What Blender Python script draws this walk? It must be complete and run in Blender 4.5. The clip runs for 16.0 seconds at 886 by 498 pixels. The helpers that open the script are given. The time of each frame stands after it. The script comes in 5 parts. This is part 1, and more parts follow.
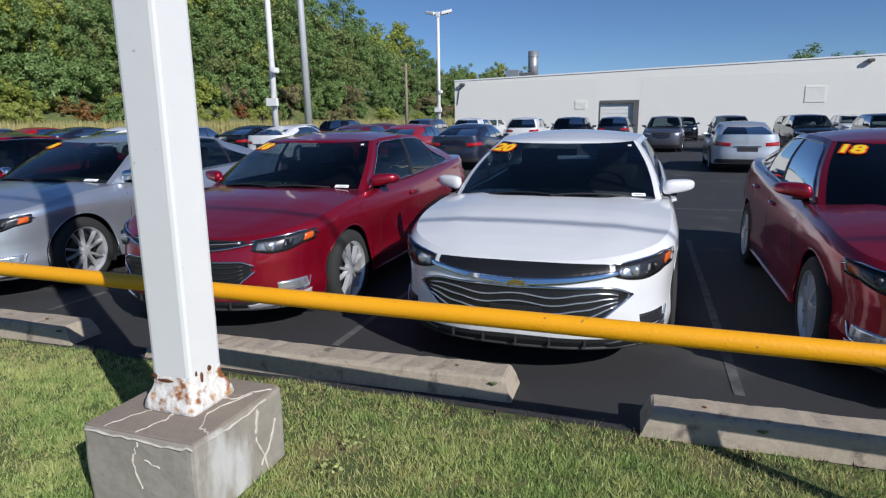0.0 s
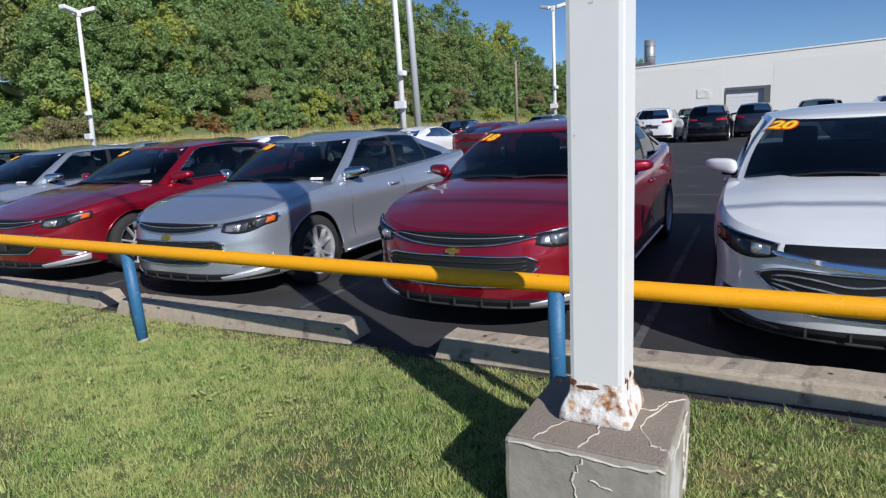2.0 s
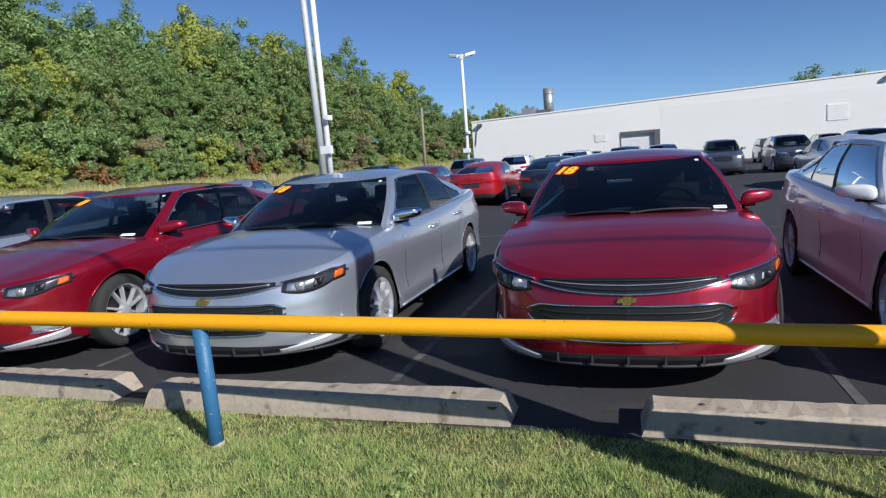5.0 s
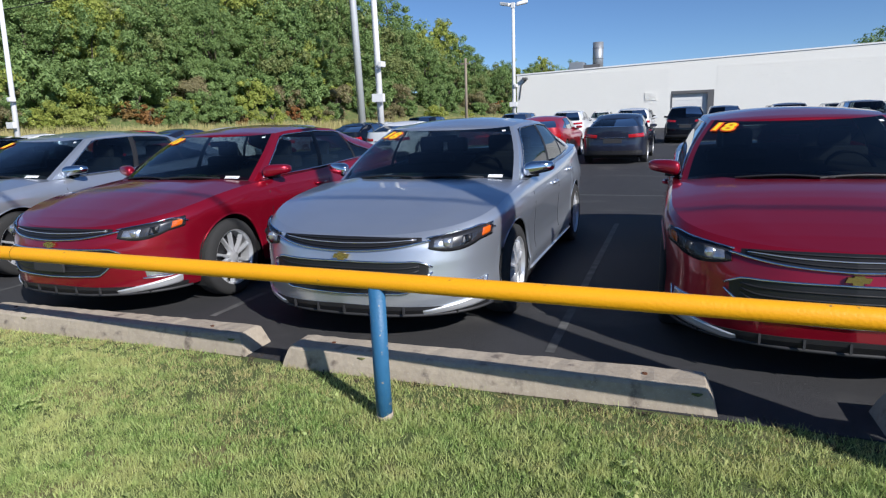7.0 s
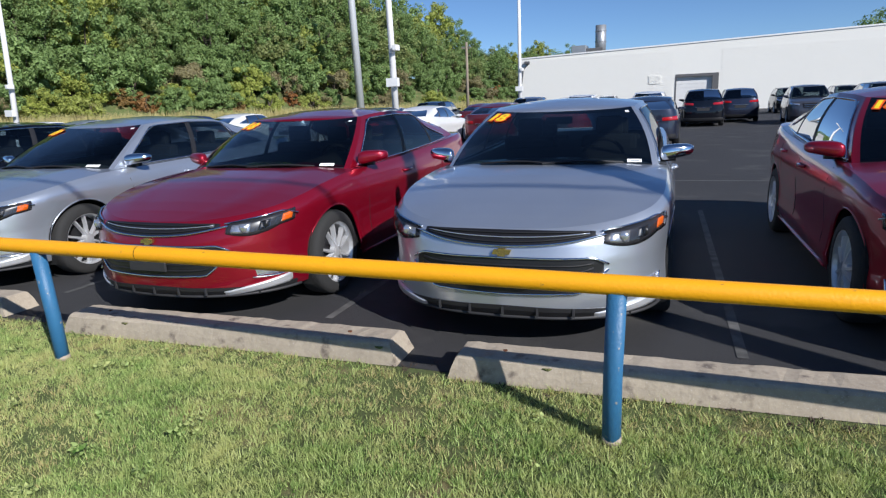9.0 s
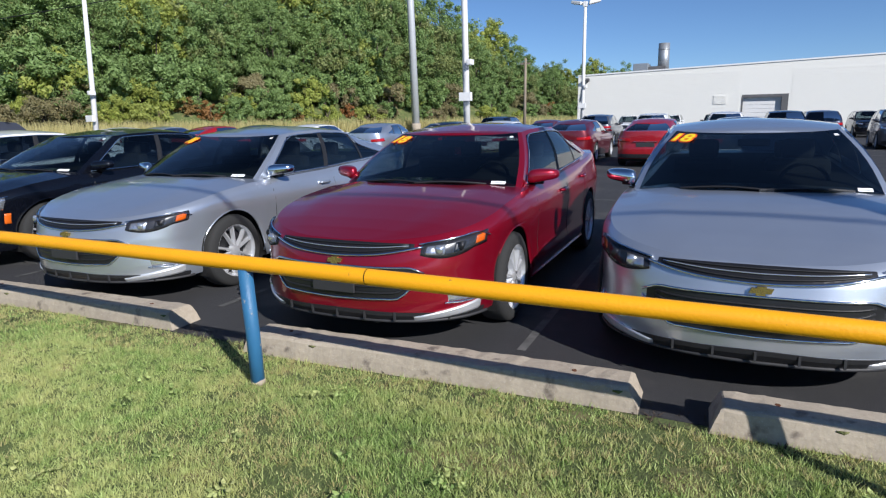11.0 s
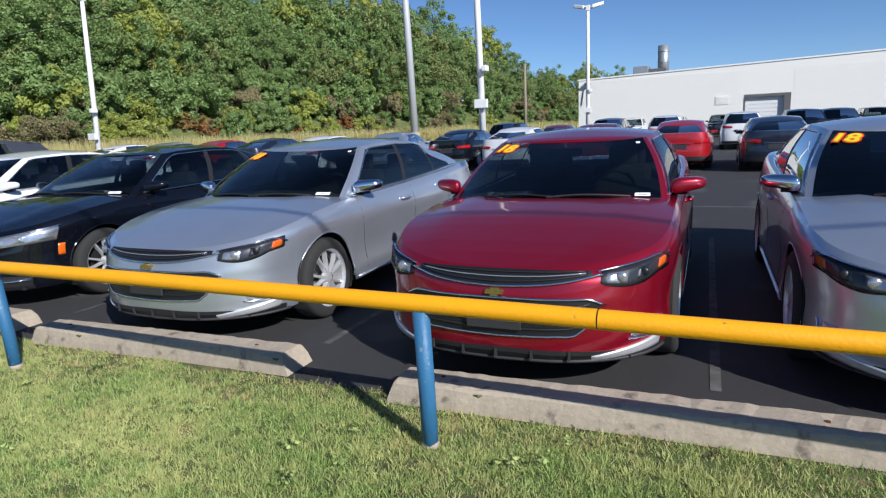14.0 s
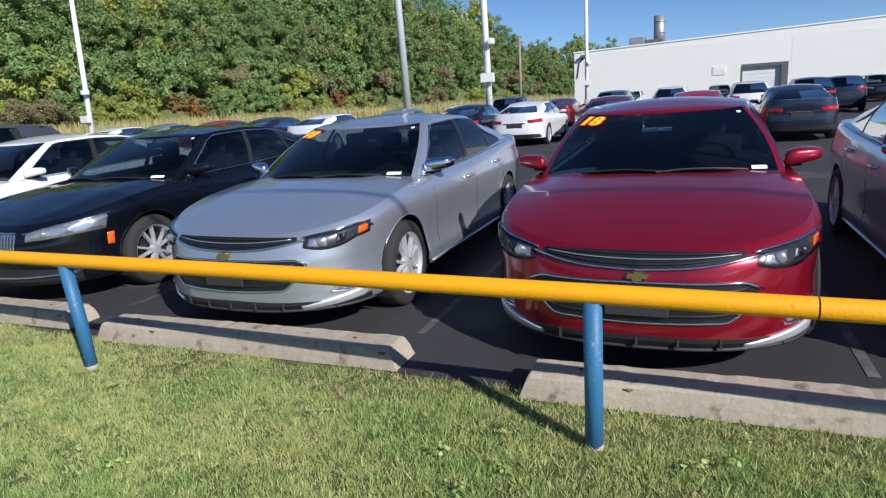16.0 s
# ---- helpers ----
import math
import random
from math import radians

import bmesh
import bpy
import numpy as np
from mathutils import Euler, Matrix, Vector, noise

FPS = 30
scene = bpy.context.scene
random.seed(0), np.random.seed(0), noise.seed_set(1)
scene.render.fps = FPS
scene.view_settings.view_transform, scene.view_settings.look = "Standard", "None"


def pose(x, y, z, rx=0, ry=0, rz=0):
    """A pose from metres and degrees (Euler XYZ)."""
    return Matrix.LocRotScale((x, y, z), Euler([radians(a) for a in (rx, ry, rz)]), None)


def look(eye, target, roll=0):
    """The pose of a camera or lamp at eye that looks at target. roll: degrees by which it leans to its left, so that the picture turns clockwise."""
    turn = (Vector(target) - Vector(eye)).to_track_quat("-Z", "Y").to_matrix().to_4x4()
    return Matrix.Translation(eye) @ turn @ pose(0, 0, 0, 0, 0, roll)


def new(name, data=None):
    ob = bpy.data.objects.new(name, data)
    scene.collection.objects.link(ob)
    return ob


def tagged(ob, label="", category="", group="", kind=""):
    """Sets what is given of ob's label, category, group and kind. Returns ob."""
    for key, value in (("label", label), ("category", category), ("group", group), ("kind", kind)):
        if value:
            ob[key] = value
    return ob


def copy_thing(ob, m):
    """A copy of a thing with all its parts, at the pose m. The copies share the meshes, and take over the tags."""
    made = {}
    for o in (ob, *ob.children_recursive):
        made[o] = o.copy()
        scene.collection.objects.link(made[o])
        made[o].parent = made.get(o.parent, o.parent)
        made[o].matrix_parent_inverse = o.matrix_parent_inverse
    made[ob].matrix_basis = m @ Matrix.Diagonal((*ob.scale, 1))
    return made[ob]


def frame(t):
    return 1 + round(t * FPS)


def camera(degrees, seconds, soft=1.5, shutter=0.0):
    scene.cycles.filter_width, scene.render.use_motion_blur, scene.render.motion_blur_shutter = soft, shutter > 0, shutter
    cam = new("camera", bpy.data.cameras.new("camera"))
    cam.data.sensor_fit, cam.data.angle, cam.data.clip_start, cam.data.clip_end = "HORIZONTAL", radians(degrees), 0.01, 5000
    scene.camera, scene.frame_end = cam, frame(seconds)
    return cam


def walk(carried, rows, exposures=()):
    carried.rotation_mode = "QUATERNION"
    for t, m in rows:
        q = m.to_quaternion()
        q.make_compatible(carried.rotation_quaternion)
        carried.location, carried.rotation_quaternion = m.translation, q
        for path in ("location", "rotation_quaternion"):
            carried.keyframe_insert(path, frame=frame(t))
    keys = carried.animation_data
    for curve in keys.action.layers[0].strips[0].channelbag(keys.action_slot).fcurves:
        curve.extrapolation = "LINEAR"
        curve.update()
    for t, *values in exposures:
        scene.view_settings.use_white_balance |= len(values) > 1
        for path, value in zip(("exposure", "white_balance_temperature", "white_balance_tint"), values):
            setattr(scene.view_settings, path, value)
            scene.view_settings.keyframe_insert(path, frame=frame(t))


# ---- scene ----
cam = camera(71.8, 16.0, soft=1.25)
PATH = [
    (0, (2.093, -2.503, 1.555), (1.441, -0.657, 1.145), -0.6),
    (0.5, (1.751, -2.552, 1.507), (1.205, -0.681, 1.058), 0.4),
    (1, (1.388, -2.665, 1.511), (0.705, -0.838, 1.071), -0.7),
    (1.5, (1.035, -2.669, 1.525), (0.185, -0.882, 1.237), -3.4),
    (2, (0.747, -2.692, 1.467), (-0.201, -0.976, 1.069), -3.2),
    (2.5, (0.405, -2.793, 1.493), (-0.419, -1.018, 1.08), -2.5),
    (3, (0.134, -2.751, 1.48), (-0.603, -0.939, 1.066), -0.2),
    (3.5, (-0.164, -2.639, 1.466), (-1.015, -0.886, 1.013), -2.3),
    (4, (-0.432, -2.645, 1.468), (-0.916, -0.741, 1.091), -2.4),
    (4.5, (-0.706, -2.67, 1.47), (-1.179, -0.767, 1.076), -1.6),
    (5, (-1.055, -2.573, 1.446), (-1.702, -0.7, 1.174), -4.2),
    (7.5, (-2.278, -2.466, 1.448), (-3.002, -0.662, 0.978), -2.0),
    (8, (-2.605, -2.574, 1.451), (-3.185, -0.728, 0.943), -2.7),
    (8.5, (-2.86, -2.578, 1.437), (-3.576, -0.763, 0.996), -0.1),
    (9, (-3.132, -2.429, 1.442), (-3.839, -0.615, 0.985), -2.4),
    (9.5, (-3.383, -2.442, 1.43), (-4.189, -0.665, 0.992), 0.1),
    (10, (-3.714, -2.523, 1.46), (-4.504, -0.721, 1.102), -1.0),
    (12.5, (-4.914, -2.526, 1.494), (-5.87, -0.839, 1.005), -2.7),
    (13, (-5.155, -2.459, 1.512), (-6.216, -0.806, 1.137), -5.2),
    (13.5, (-5.247, -2.391, 1.539), (-6.187, -0.663, 1.179), -5.0),
    (14, (-5.423, -2.405, 1.506), (-6.24, -0.621, 1.122), -2.6),
    (14.5, (-5.694, -2.522, 1.56), (-6.447, -0.713, 1.154), -3.8),
    (15, (-5.865, -2.558, 1.566), (-6.658, -0.753, 1.226), -0.7),
    (15.5, (-6.064, -2.491, 1.536), (-6.92, -0.718, 1.181), -3.1),
    (16, (-6.233, -2.434, 1.521), (-7.018, -0.653, 1.063), -3.7),
]
walk(cam, [(t, look(e, g, r)) for t, e, g, r in PATH], [(0, -0.16, 6150, 11), (2, -0.09, 6150, 11), (4.5, 0.10, 6150, 11), (16, 0.16, 6150, 11)])

# ---- world, sun ----
SUN_AZ = math.atan2(0.84, -0.542)          # towards the sun, clockwise from +y
SUN_EL = radians(32)
world = bpy.data.worlds.new("world")
scene.world = world
world.use_nodes = True
wn = world.node_tree
sky = wn.nodes.new("ShaderNodeTexSky")
sky.sky_type, sky.sun_disc = "NISHITA", False
sky.sun_elevation, sky.sun_rotation = SUN_EL, SUN_AZ
sky.air_density, sky.dust_density, sky.ozone_density = 1.0, 0.0, 3.0
sky.altitude = 2500
haze = wn.nodes.new("ShaderNodeMix")
haze.data_type, haze.blend_type = "RGBA", "MULTIPLY"
haze.inputs[0].default_value, haze.inputs[7].default_value = 1.0, (0.84, 0.98, 1.14, 1)
wn.links.new(sky.outputs[0], haze.inputs[6])
wn.links.new(haze.outputs[2], wn.nodes["Background"].inputs[0])
wn.nodes["Background"].inputs[1].default_value = 0.080
sun_data = bpy.data.lights.new("sun", "SUN")
sun_data.energy, sun_data.angle, sun_data.color = 5.2, radians(0.5), (1.0, 0.95, 0.88)
sun = new("sun", sun_data)
sun_dir = Vector((0.84 * math.cos(SUN_EL), -0.542 * math.cos(SUN_EL), math.sin(SUN_EL)))
sun.matrix_world = look(sun_dir * 50, (0, 0, 0))


# ---- materials ----
def mat(name, color, rough=0.5, metal=0.0, coat=0.0, spec=0.5):
    m = bpy.data.materials.new(name)
    m.use_nodes = True
    b = m.node_tree.nodes["Principled BSDF"]
    b.inputs["Base Color"].default_value = (*color, 1)
    b.inputs["Roughness"].default_value = rough
    b.inputs["Metallic"].default_value = metal
    b.inputs["Coat Weight"].default_value = coat
    b.inputs["Coat Roughness"].default_value = 0.03
    b.inputs["Specular IOR Level"].default_value = spec
    return m


def nodes_of(m):
    t = m.node_tree
    return t, t.nodes["Principled BSDF"]


def noisy(m, scale, amount, dark=None, detail=6, coords="Object", bump=0.0, bump_scale=None, big=None):
    """Colour variation at two scales, and fine relief."""
    t, b = nodes_of(m)
    base = tuple(b.inputs["Base Color"].default_value)[:3]
    dark = dark or tuple(c * 0.55 for c in base)
    tc = t.nodes.new("ShaderNodeTexCoord")
    n1 = t.nodes.new("ShaderNodeTexNoise")
    n1.inputs["Scale"].default_value, n1.inputs["Detail"].default_value = scale, detail
    t.links.new(tc.outputs[coords], n1.inputs["Vector"])
    n2 = t.nodes.new("ShaderNodeTexNoise")
    n2.inputs["Scale"].default_value = big or scale * 0.08
    n2.inputs["Detail"].default_value = 4
    t.links.new(tc.outputs[coords], n2.inputs["Vector"])
    add = t.nodes.new("ShaderNodeMath")
    add.operation = "MULTIPLY_ADD"
    add.inputs[1].default_value = 0.5
    half = t.nodes.new("ShaderNodeMath")
    half.operation = "MULTIPLY"
    half.inputs[1].default_value = 0.5
    t.links.new(n2.outputs["Fac"], half.inputs[0])
    t.links.new(n1.outputs["Fac"], add.inputs[0])
    t.links.new(half.outputs[0], add.inputs[2])
    r = t.nodes.new("ShaderNodeValToRGB")
    r.color_ramp.elements[0].position, r.color_ramp.elements[1].position = 0.5 - 0.5 * (1.05 - amount), 0.5 + 0.5 * (1.05 - amount)
    r.color_ramp.elements[0].position = 0.36
    r.color_ramp.elements[1].position = 0.64
    r.color_ramp.elements[0].color = (*[d * amount + c * (1 - amount) for d, c in zip(dark, base)], 1)
    r.color_ramp.elements[1].color = (*base, 1)
    t.links.new(add.outputs[0], r.inputs["Fac"])
    t.links.new(r.outputs["Color"], b.inputs["Base Color"])
    if bump:
        nb = t.nodes.new("ShaderNodeTexNoise")
        nb.inputs["Scale"].default_value, nb.inputs["Detail"].default_value = bump_scale or scale * 2, 8
        t.links.new(tc.outputs[coords], nb.inputs["Vector"])
        bp = t.nodes.new("ShaderNodeBump")
        bp.inputs["Strength"].default_value, bp.inputs["Distance"].default_value = bump, 0.02
        t.links.new(nb.outputs["Fac"], bp.inputs["Height"])
        t.links.new(bp.outputs["Normal"], b.inputs["Normal"])
    return m


def mixed_in(m, color, scale, lo, hi, detail=8, coords="Object", stretch=None):
    """Patches of another colour laid into what the material has."""
    t, b = nodes_of(m)
    tc = t.nodes.new("ShaderNodeTexCoord")
    n = t.nodes.new("ShaderNodeTexNoise")
    n.inputs["Scale"].default_value, n.inputs["Detail"].default_value = scale, detail
    if stretch:
        mp = t.nodes.new("ShaderNodeMapping")
        mp.inputs["Scale"].default_value = stretch
        t.links.new(tc.outputs[coords], mp.inputs["Vector"])
        t.links.new(mp.outputs["Vector"], n.inputs["Vector"])
    else:
        t.links.new(tc.outputs[coords], n.inputs["Vector"])
    r = t.nodes.new("ShaderNodeMapRange")
    r.inputs["From Min"].default_value, r.inputs["From Max"].default_value = lo, hi
    t.links.new(n.outputs["Fac"], r.inputs["Value"])
    mx = t.nodes.new("ShaderNodeMix")
    mx.data_type = "RGBA"
    mx.inputs["B"].default_value = (*color, 1)
    mx.inputs[7].default_value = (*color, 1)
    old = b.inputs["Base Color"].links
    if old:
        t.links.new(old[0].from_socket, mx.inputs[6])
    else:
        mx.inputs[6].default_value = b.inputs["Base Color"].default_value
    t.links.new(r.outputs["Result"], mx.inputs[0])
    t.links.new(mx.outputs[2], b.inputs["Base Color"])
    return m


def paint(name, color, metal=0.35, rough=0.32, spec=0.5):
    m = mat(name, color, rough, metal, 1.0, spec)
    noisy(m, 900, 0.18, big=3)
    t, b = nodes_of(m)
    tc = t.nodes.new("ShaderNodeTexCoord")
    n = t.nodes.new("ShaderNodeTexNoise")
    n.inputs["Scale"].default_value, n.inputs["Detail"].default_value = 6, 5
    t.links.new(tc.outputs["Object"], n.inputs["Vector"])
    r = t.nodes.new("ShaderNodeMapRange")
    r.inputs["To Min"].default_value, r.inputs["To Max"].default_value = 0.02, 0.09
    t.links.new(n.outputs["Fac"], r.inputs["Value"])
    t.links.new(r.outputs["Result"], b.inputs["Coat Roughness"])
    return m


def glass(name, tint, ior):
    m = bpy.data.materials.new(name)
    m.use_nodes = True
    t = m.node_tree
    t.nodes.clear()
    out = t.nodes.new("ShaderNodeOutputMaterial")
    tr = t.nodes.new("ShaderNodeBsdfTransparent")
    tr.inputs[0].default_value = (*tint, 1)
    gl = t.nodes.new("ShaderNodeBsdfGlossy")
    gl.inputs["Roughness"].default_value = 0.01
    fr = t.nodes.new("ShaderNodeFresnel")
    fr.inputs["IOR"].default_value = ior
    mx = t.nodes.new("ShaderNodeMixShader")
    t.links.new(fr.outputs[0], mx.inputs[0])
    t.links.new(tr.outputs[0], mx.inputs[1])
    t.links.new(gl.outputs[0], mx.inputs[2])
    t.links.new(mx.outputs[0], out.inputs[0])
    return m


PAINTS = {
    "red": paint("paint_red", (0.32, 0.004, 0.022), 0.55, 0.3),
    "dark red": paint("paint_dark_red", (0.16, 0.008, 0.016), 0.4),
    "bright red": paint("paint_bright_red", (0.42, 0.012, 0.02), 0.25),
    "silver": paint("paint_silver", (0.58, 0.63, 0.71), 0.75, 0.33),
    "white": paint("paint_white", (0.78, 0.79, 0.80), 0.0, 0.4),
    "black": paint("paint_black", (0.003, 0.004, 0.008), 0.0, 0.5, 0.05),
    "grey": paint("paint_grey", (0.10, 0.105, 0.125), 0.5),
    "dark blue": paint("paint_dark_blue", (0.025, 0.03, 0.055), 0.5),
    "light silver": paint("paint_light_silver", (0.58, 0.62, 0.67), 0.45, 0.36),
}
M_TRIM = noisy(mat("black_plastic_trim", (0.018, 0.018, 0.02), 0.5), 80, 0.4, bump=0.1)
M_UNDER = noisy(mat("underbody", (0.012, 0.012, 0.012), 0.9), 20, 0.4)
M_CHROME = noisy(mat("chrome", (0.82, 0.83, 0.85), 0.1, 1.0), 60, 0.08)
M_GRILLE = noisy(mat("grille_black", (0.014, 0.014, 0.016), 0.35), 200, 0.4)
M_GLASS = glass("windscreen_glass", (0.36, 0.42, 0.43), 1.62)
M_SIDE = glass("side_glass", (0.34, 0.41, 0.44), 1.75)
M_LENS = glass("lamp_lens", (0.85, 0.87, 0.9), 1.5)
M_TYRE = noisy(mat("tyre_rubber", (0.028, 0.028, 0.028), 0.85), 60, 0.4, bump=0.3)
M_RIM = noisy(mat("alloy", (0.75, 0.76, 0.78), 0.36, 0.6), 50, 0.15)
M_RIM_DARK = noisy(mat("dark_alloy", (0.05, 0.05, 0.055), 0.4, 0.7), 50, 0.2)
M_INTERIOR = noisy(mat("cabin_plastic", (0.016, 0.016, 0.018), 0.75), 120, 0.4, bump=0.1)
M_SEAT = noisy(mat("seat_fabric", (0.04, 0.04, 0.043), 0.9), 150, 0.4, bump=0.2)
M_AMBER = noisy(mat("amber_lens", (0.75, 0.14, 0.01), 0.15, 0, 1), 40, 0.2)
M_TAIL = noisy(mat("red_lens", (0.42, 0.008, 0.012), 0.12, 0, 1), 40, 0.3)
M_LAMP_BODY = noisy(mat("lamp_housing", (0.03, 0.03, 0.034), 0.25), 60, 0.3)
M_REFLECTOR = noisy(mat("lamp_reflector", (0.7, 0.72, 0.75), 0.18, 0.8), 60, 0.3)
M_GOLD = noisy(mat("gold_badge", (0.50, 0.38, 0.15), 0.25, 0.8), 90, 0.25)
M_TAG = noisy(mat("paper_tag", (0.8, 0.81, 0.82), 0.6), 60, 0.08)
M_BAR = mat("tag_print", (0.25, 0.27, 0.3), 0.6)
M_YELLOW_STICK = noisy(mat("sticker_yellow", (0.95, 0.72, 0.02), 0.5), 30, 0.1)
M_RED_STICK = noisy(mat("sticker_red", (0.85, 0.10, 0.01), 0.5), 30, 0.15)
M_PLATE = noisy(mat("plate_bracket", (0.032, 0.032, 0.035), 0.6), 60, 0.2)

M_RAIL = noisy(mat("yellow_paint", (0.92, 0.41, 0.004), 0.45), 14, 0.18, (0.70, 0.30, 0.006), bump=0.12, bump_scale=70)
mixed_in(M_RAIL, (0.36, 0.19, 0.05), 26, 0.70, 0.76)
M_BLUE = noisy(mat("blue_paint", (0.035, 0.15, 0.30), 0.5), 18, 0.3, (0.02, 0.09, 0.2), bump=0.15, bump_scale=60)
mixed_in(M_BLUE, (0.30, 0.28, 0.25), 30, 0.66, 0.72)
M_CONCRETE = noisy(mat("concrete_stop", (0.44, 0.375, 0.29), 0.9), 30, 0.5, (0.26, 0.215, 0.165), bump=0.18, bump_scale=45, big=3)
mixed_in(M_CONCRETE, (0.16, 0.13, 0.105), 9, 0.60, 0.72)
mixed_in(M_CONCRETE, (0.52, 0.47, 0.40), 160, 0.62, 0.70)
M_PLINTH = noisy(mat("plinth_concrete", (0.36, 0.33, 0.28), 0.85), 22, 0.5, (0.20, 0.175, 0.145), bump=0.12, bump_scale=50, big=2.2)
mixed_in(M_PLINTH, (0.55, 0.54, 0.52), 5, 0.60, 0.70, stretch=(1, 1, 0.35))
M_PLINTH_TOP = noisy(mat("plinth_cap", (0.30, 0.25, 0.20), 0.85), 22, 0.4, (0.2, 0.165, 0.13), bump=0.3, bump_scale=90)
M_CRACK = noisy(mat("crack_filler", (0.62, 0.57, 0.49), 0.9), 40, 0.3)
M_WHITE = noisy(mat("white_pole_paint", (0.78, 0.78, 0.77), 0.45), 9, 0.14, (0.6, 0.6, 0.58), bump=0.03, bump_scale=25)
mixed_in(M_WHITE, (0.42, 0.40, 0.38), 25, 0.72, 0.78)
M_RUSTY = noisy(mat("rusty_white_paint", (0.78, 0.76, 0.72), 0.6), 14, 0.3, (0.6, 0.52, 0.44), bump=0.6, bump_scale=30)
mixed_in(M_RUSTY, (0.30, 0.11, 0.03), 15, 0.57, 0.66)
mixed_in(M_RUSTY, (0.55, 0.30, 0.12), 17, 0.56, 0.68)
M_RUST = noisy(mat("rust", (0.16, 0.055, 0.02), 0.9), 60, 0.6, (0.05, 0.02, 0.01), bump=0.5)
M_GALV = noisy(mat("galvanised_steel", (0.42, 0.44, 0.46), 0.45, 0.6), 12, 0.25, bump=0.1)
M_MAST = noisy(mat("pale_grey_mast_paint", (0.50, 0.52, 0.54), 0.5, 0.1), 4, 0.25, bump=0.05)
M_WOOD = noisy(mat("weathered_pole_wood", (0.30, 0.25, 0.19), 0.9), 20, 0.4, bump=0.3)
M_ASPHALT = noisy(mat("asphalt", (0.044, 0.044, 0.047), 0.82), 60, 0.55, (0.020, 0.020, 0.023), bump=0.5, bump_scale=220, big=0.5)
mixed_in(M_ASPHALT, (0.10, 0.098, 0.095), 130, 0.66, 0.72)
mixed_in(M_ASPHALT, (0.085, 0.083, 0.08), 0.9, 0.58, 0.72)
M_LINE = noisy(mat("worn_line_paint", (0.15, 0.15, 0.145), 0.8), 9, 1.0, (0.04, 0.04, 0.04), bump=0.2)
M_SOIL = noisy(mat("lawn_soil", (0.13, 0.17, 0.05), 0.95), 60, 0.7, (0.05, 0.06, 0.02), bump=0.8, bump_scale=90, big=1.2)
mixed_in(M_SOIL, (0.27, 0.21, 0.10), 2.2, 0.55, 0.72)
M_VERGE = noisy(mat("rough_verge_grass", (0.20, 0.27, 0.07), 0.95), 6, 0.6, (0.12, 0.16, 0.04), bump=0.6, bump_scale=30, big=0.2)
mixed_in(M_VERGE, (0.30, 0.26, 0.12), 0.35, 0.52, 0.66)
M_SIGN_INK = noisy(mat("sign_dark_ink", (0.03, 0.03, 0.035), 0.5), 20, 0.3)
M_SIGN_RED = noisy(mat("sign_red", (0.45, 0.03, 0.04), 0.5), 20, 0.2)
M_SIGN_BLUE = noisy(mat("sign_blue", (0.05, 0.06, 0.32), 0.5), 20, 0.2)
M_FACADE = noisy(mat("white_facade_paint", (0.80, 0.79, 0.74), 0.75), 3, 0.06, (0.6, 0.6, 0.58), big=0.1)
M_DOORW = noisy(mat("white_door_paint", (0.74, 0.74, 0.73), 0.6), 6, 0.08)
M_DARKGREY = noisy(mat("grey_reveal", (0.12, 0.12, 0.125), 0.8), 10, 0.3)
M_ROOFCAP = noisy(mat("roof_coping", (0.85, 0.85, 0.84), 0.5), 6, 0.08)
M_LAMPHEAD = noisy(mat("lamp_head_white", (0.80, 0.80, 0.79), 0.4), 10, 0.1)
M_YBASE = noisy(mat("yellow_base_paint", (0.75, 0.48, 0.03), 0.6), 10, 0.3)
M_DRY = noisy(mat("dry_weeds", (0.24, 0.19, 0.085), 0.9), 3, 0.5, (0.14, 0.12, 0.05))
M_BARK = noisy(mat("bark", (0.10, 0.08, 0.06), 0.95), 20, 0.5, bump=0.5)
M_TAN = noisy(mat("tan_wall", (0.34, 0.27, 0.20), 0.8), 4, 0.2)
M_SHINGLE = noisy(mat("brown_shingle", (0.10, 0.075, 0.06), 0.9), 8, 0.4)


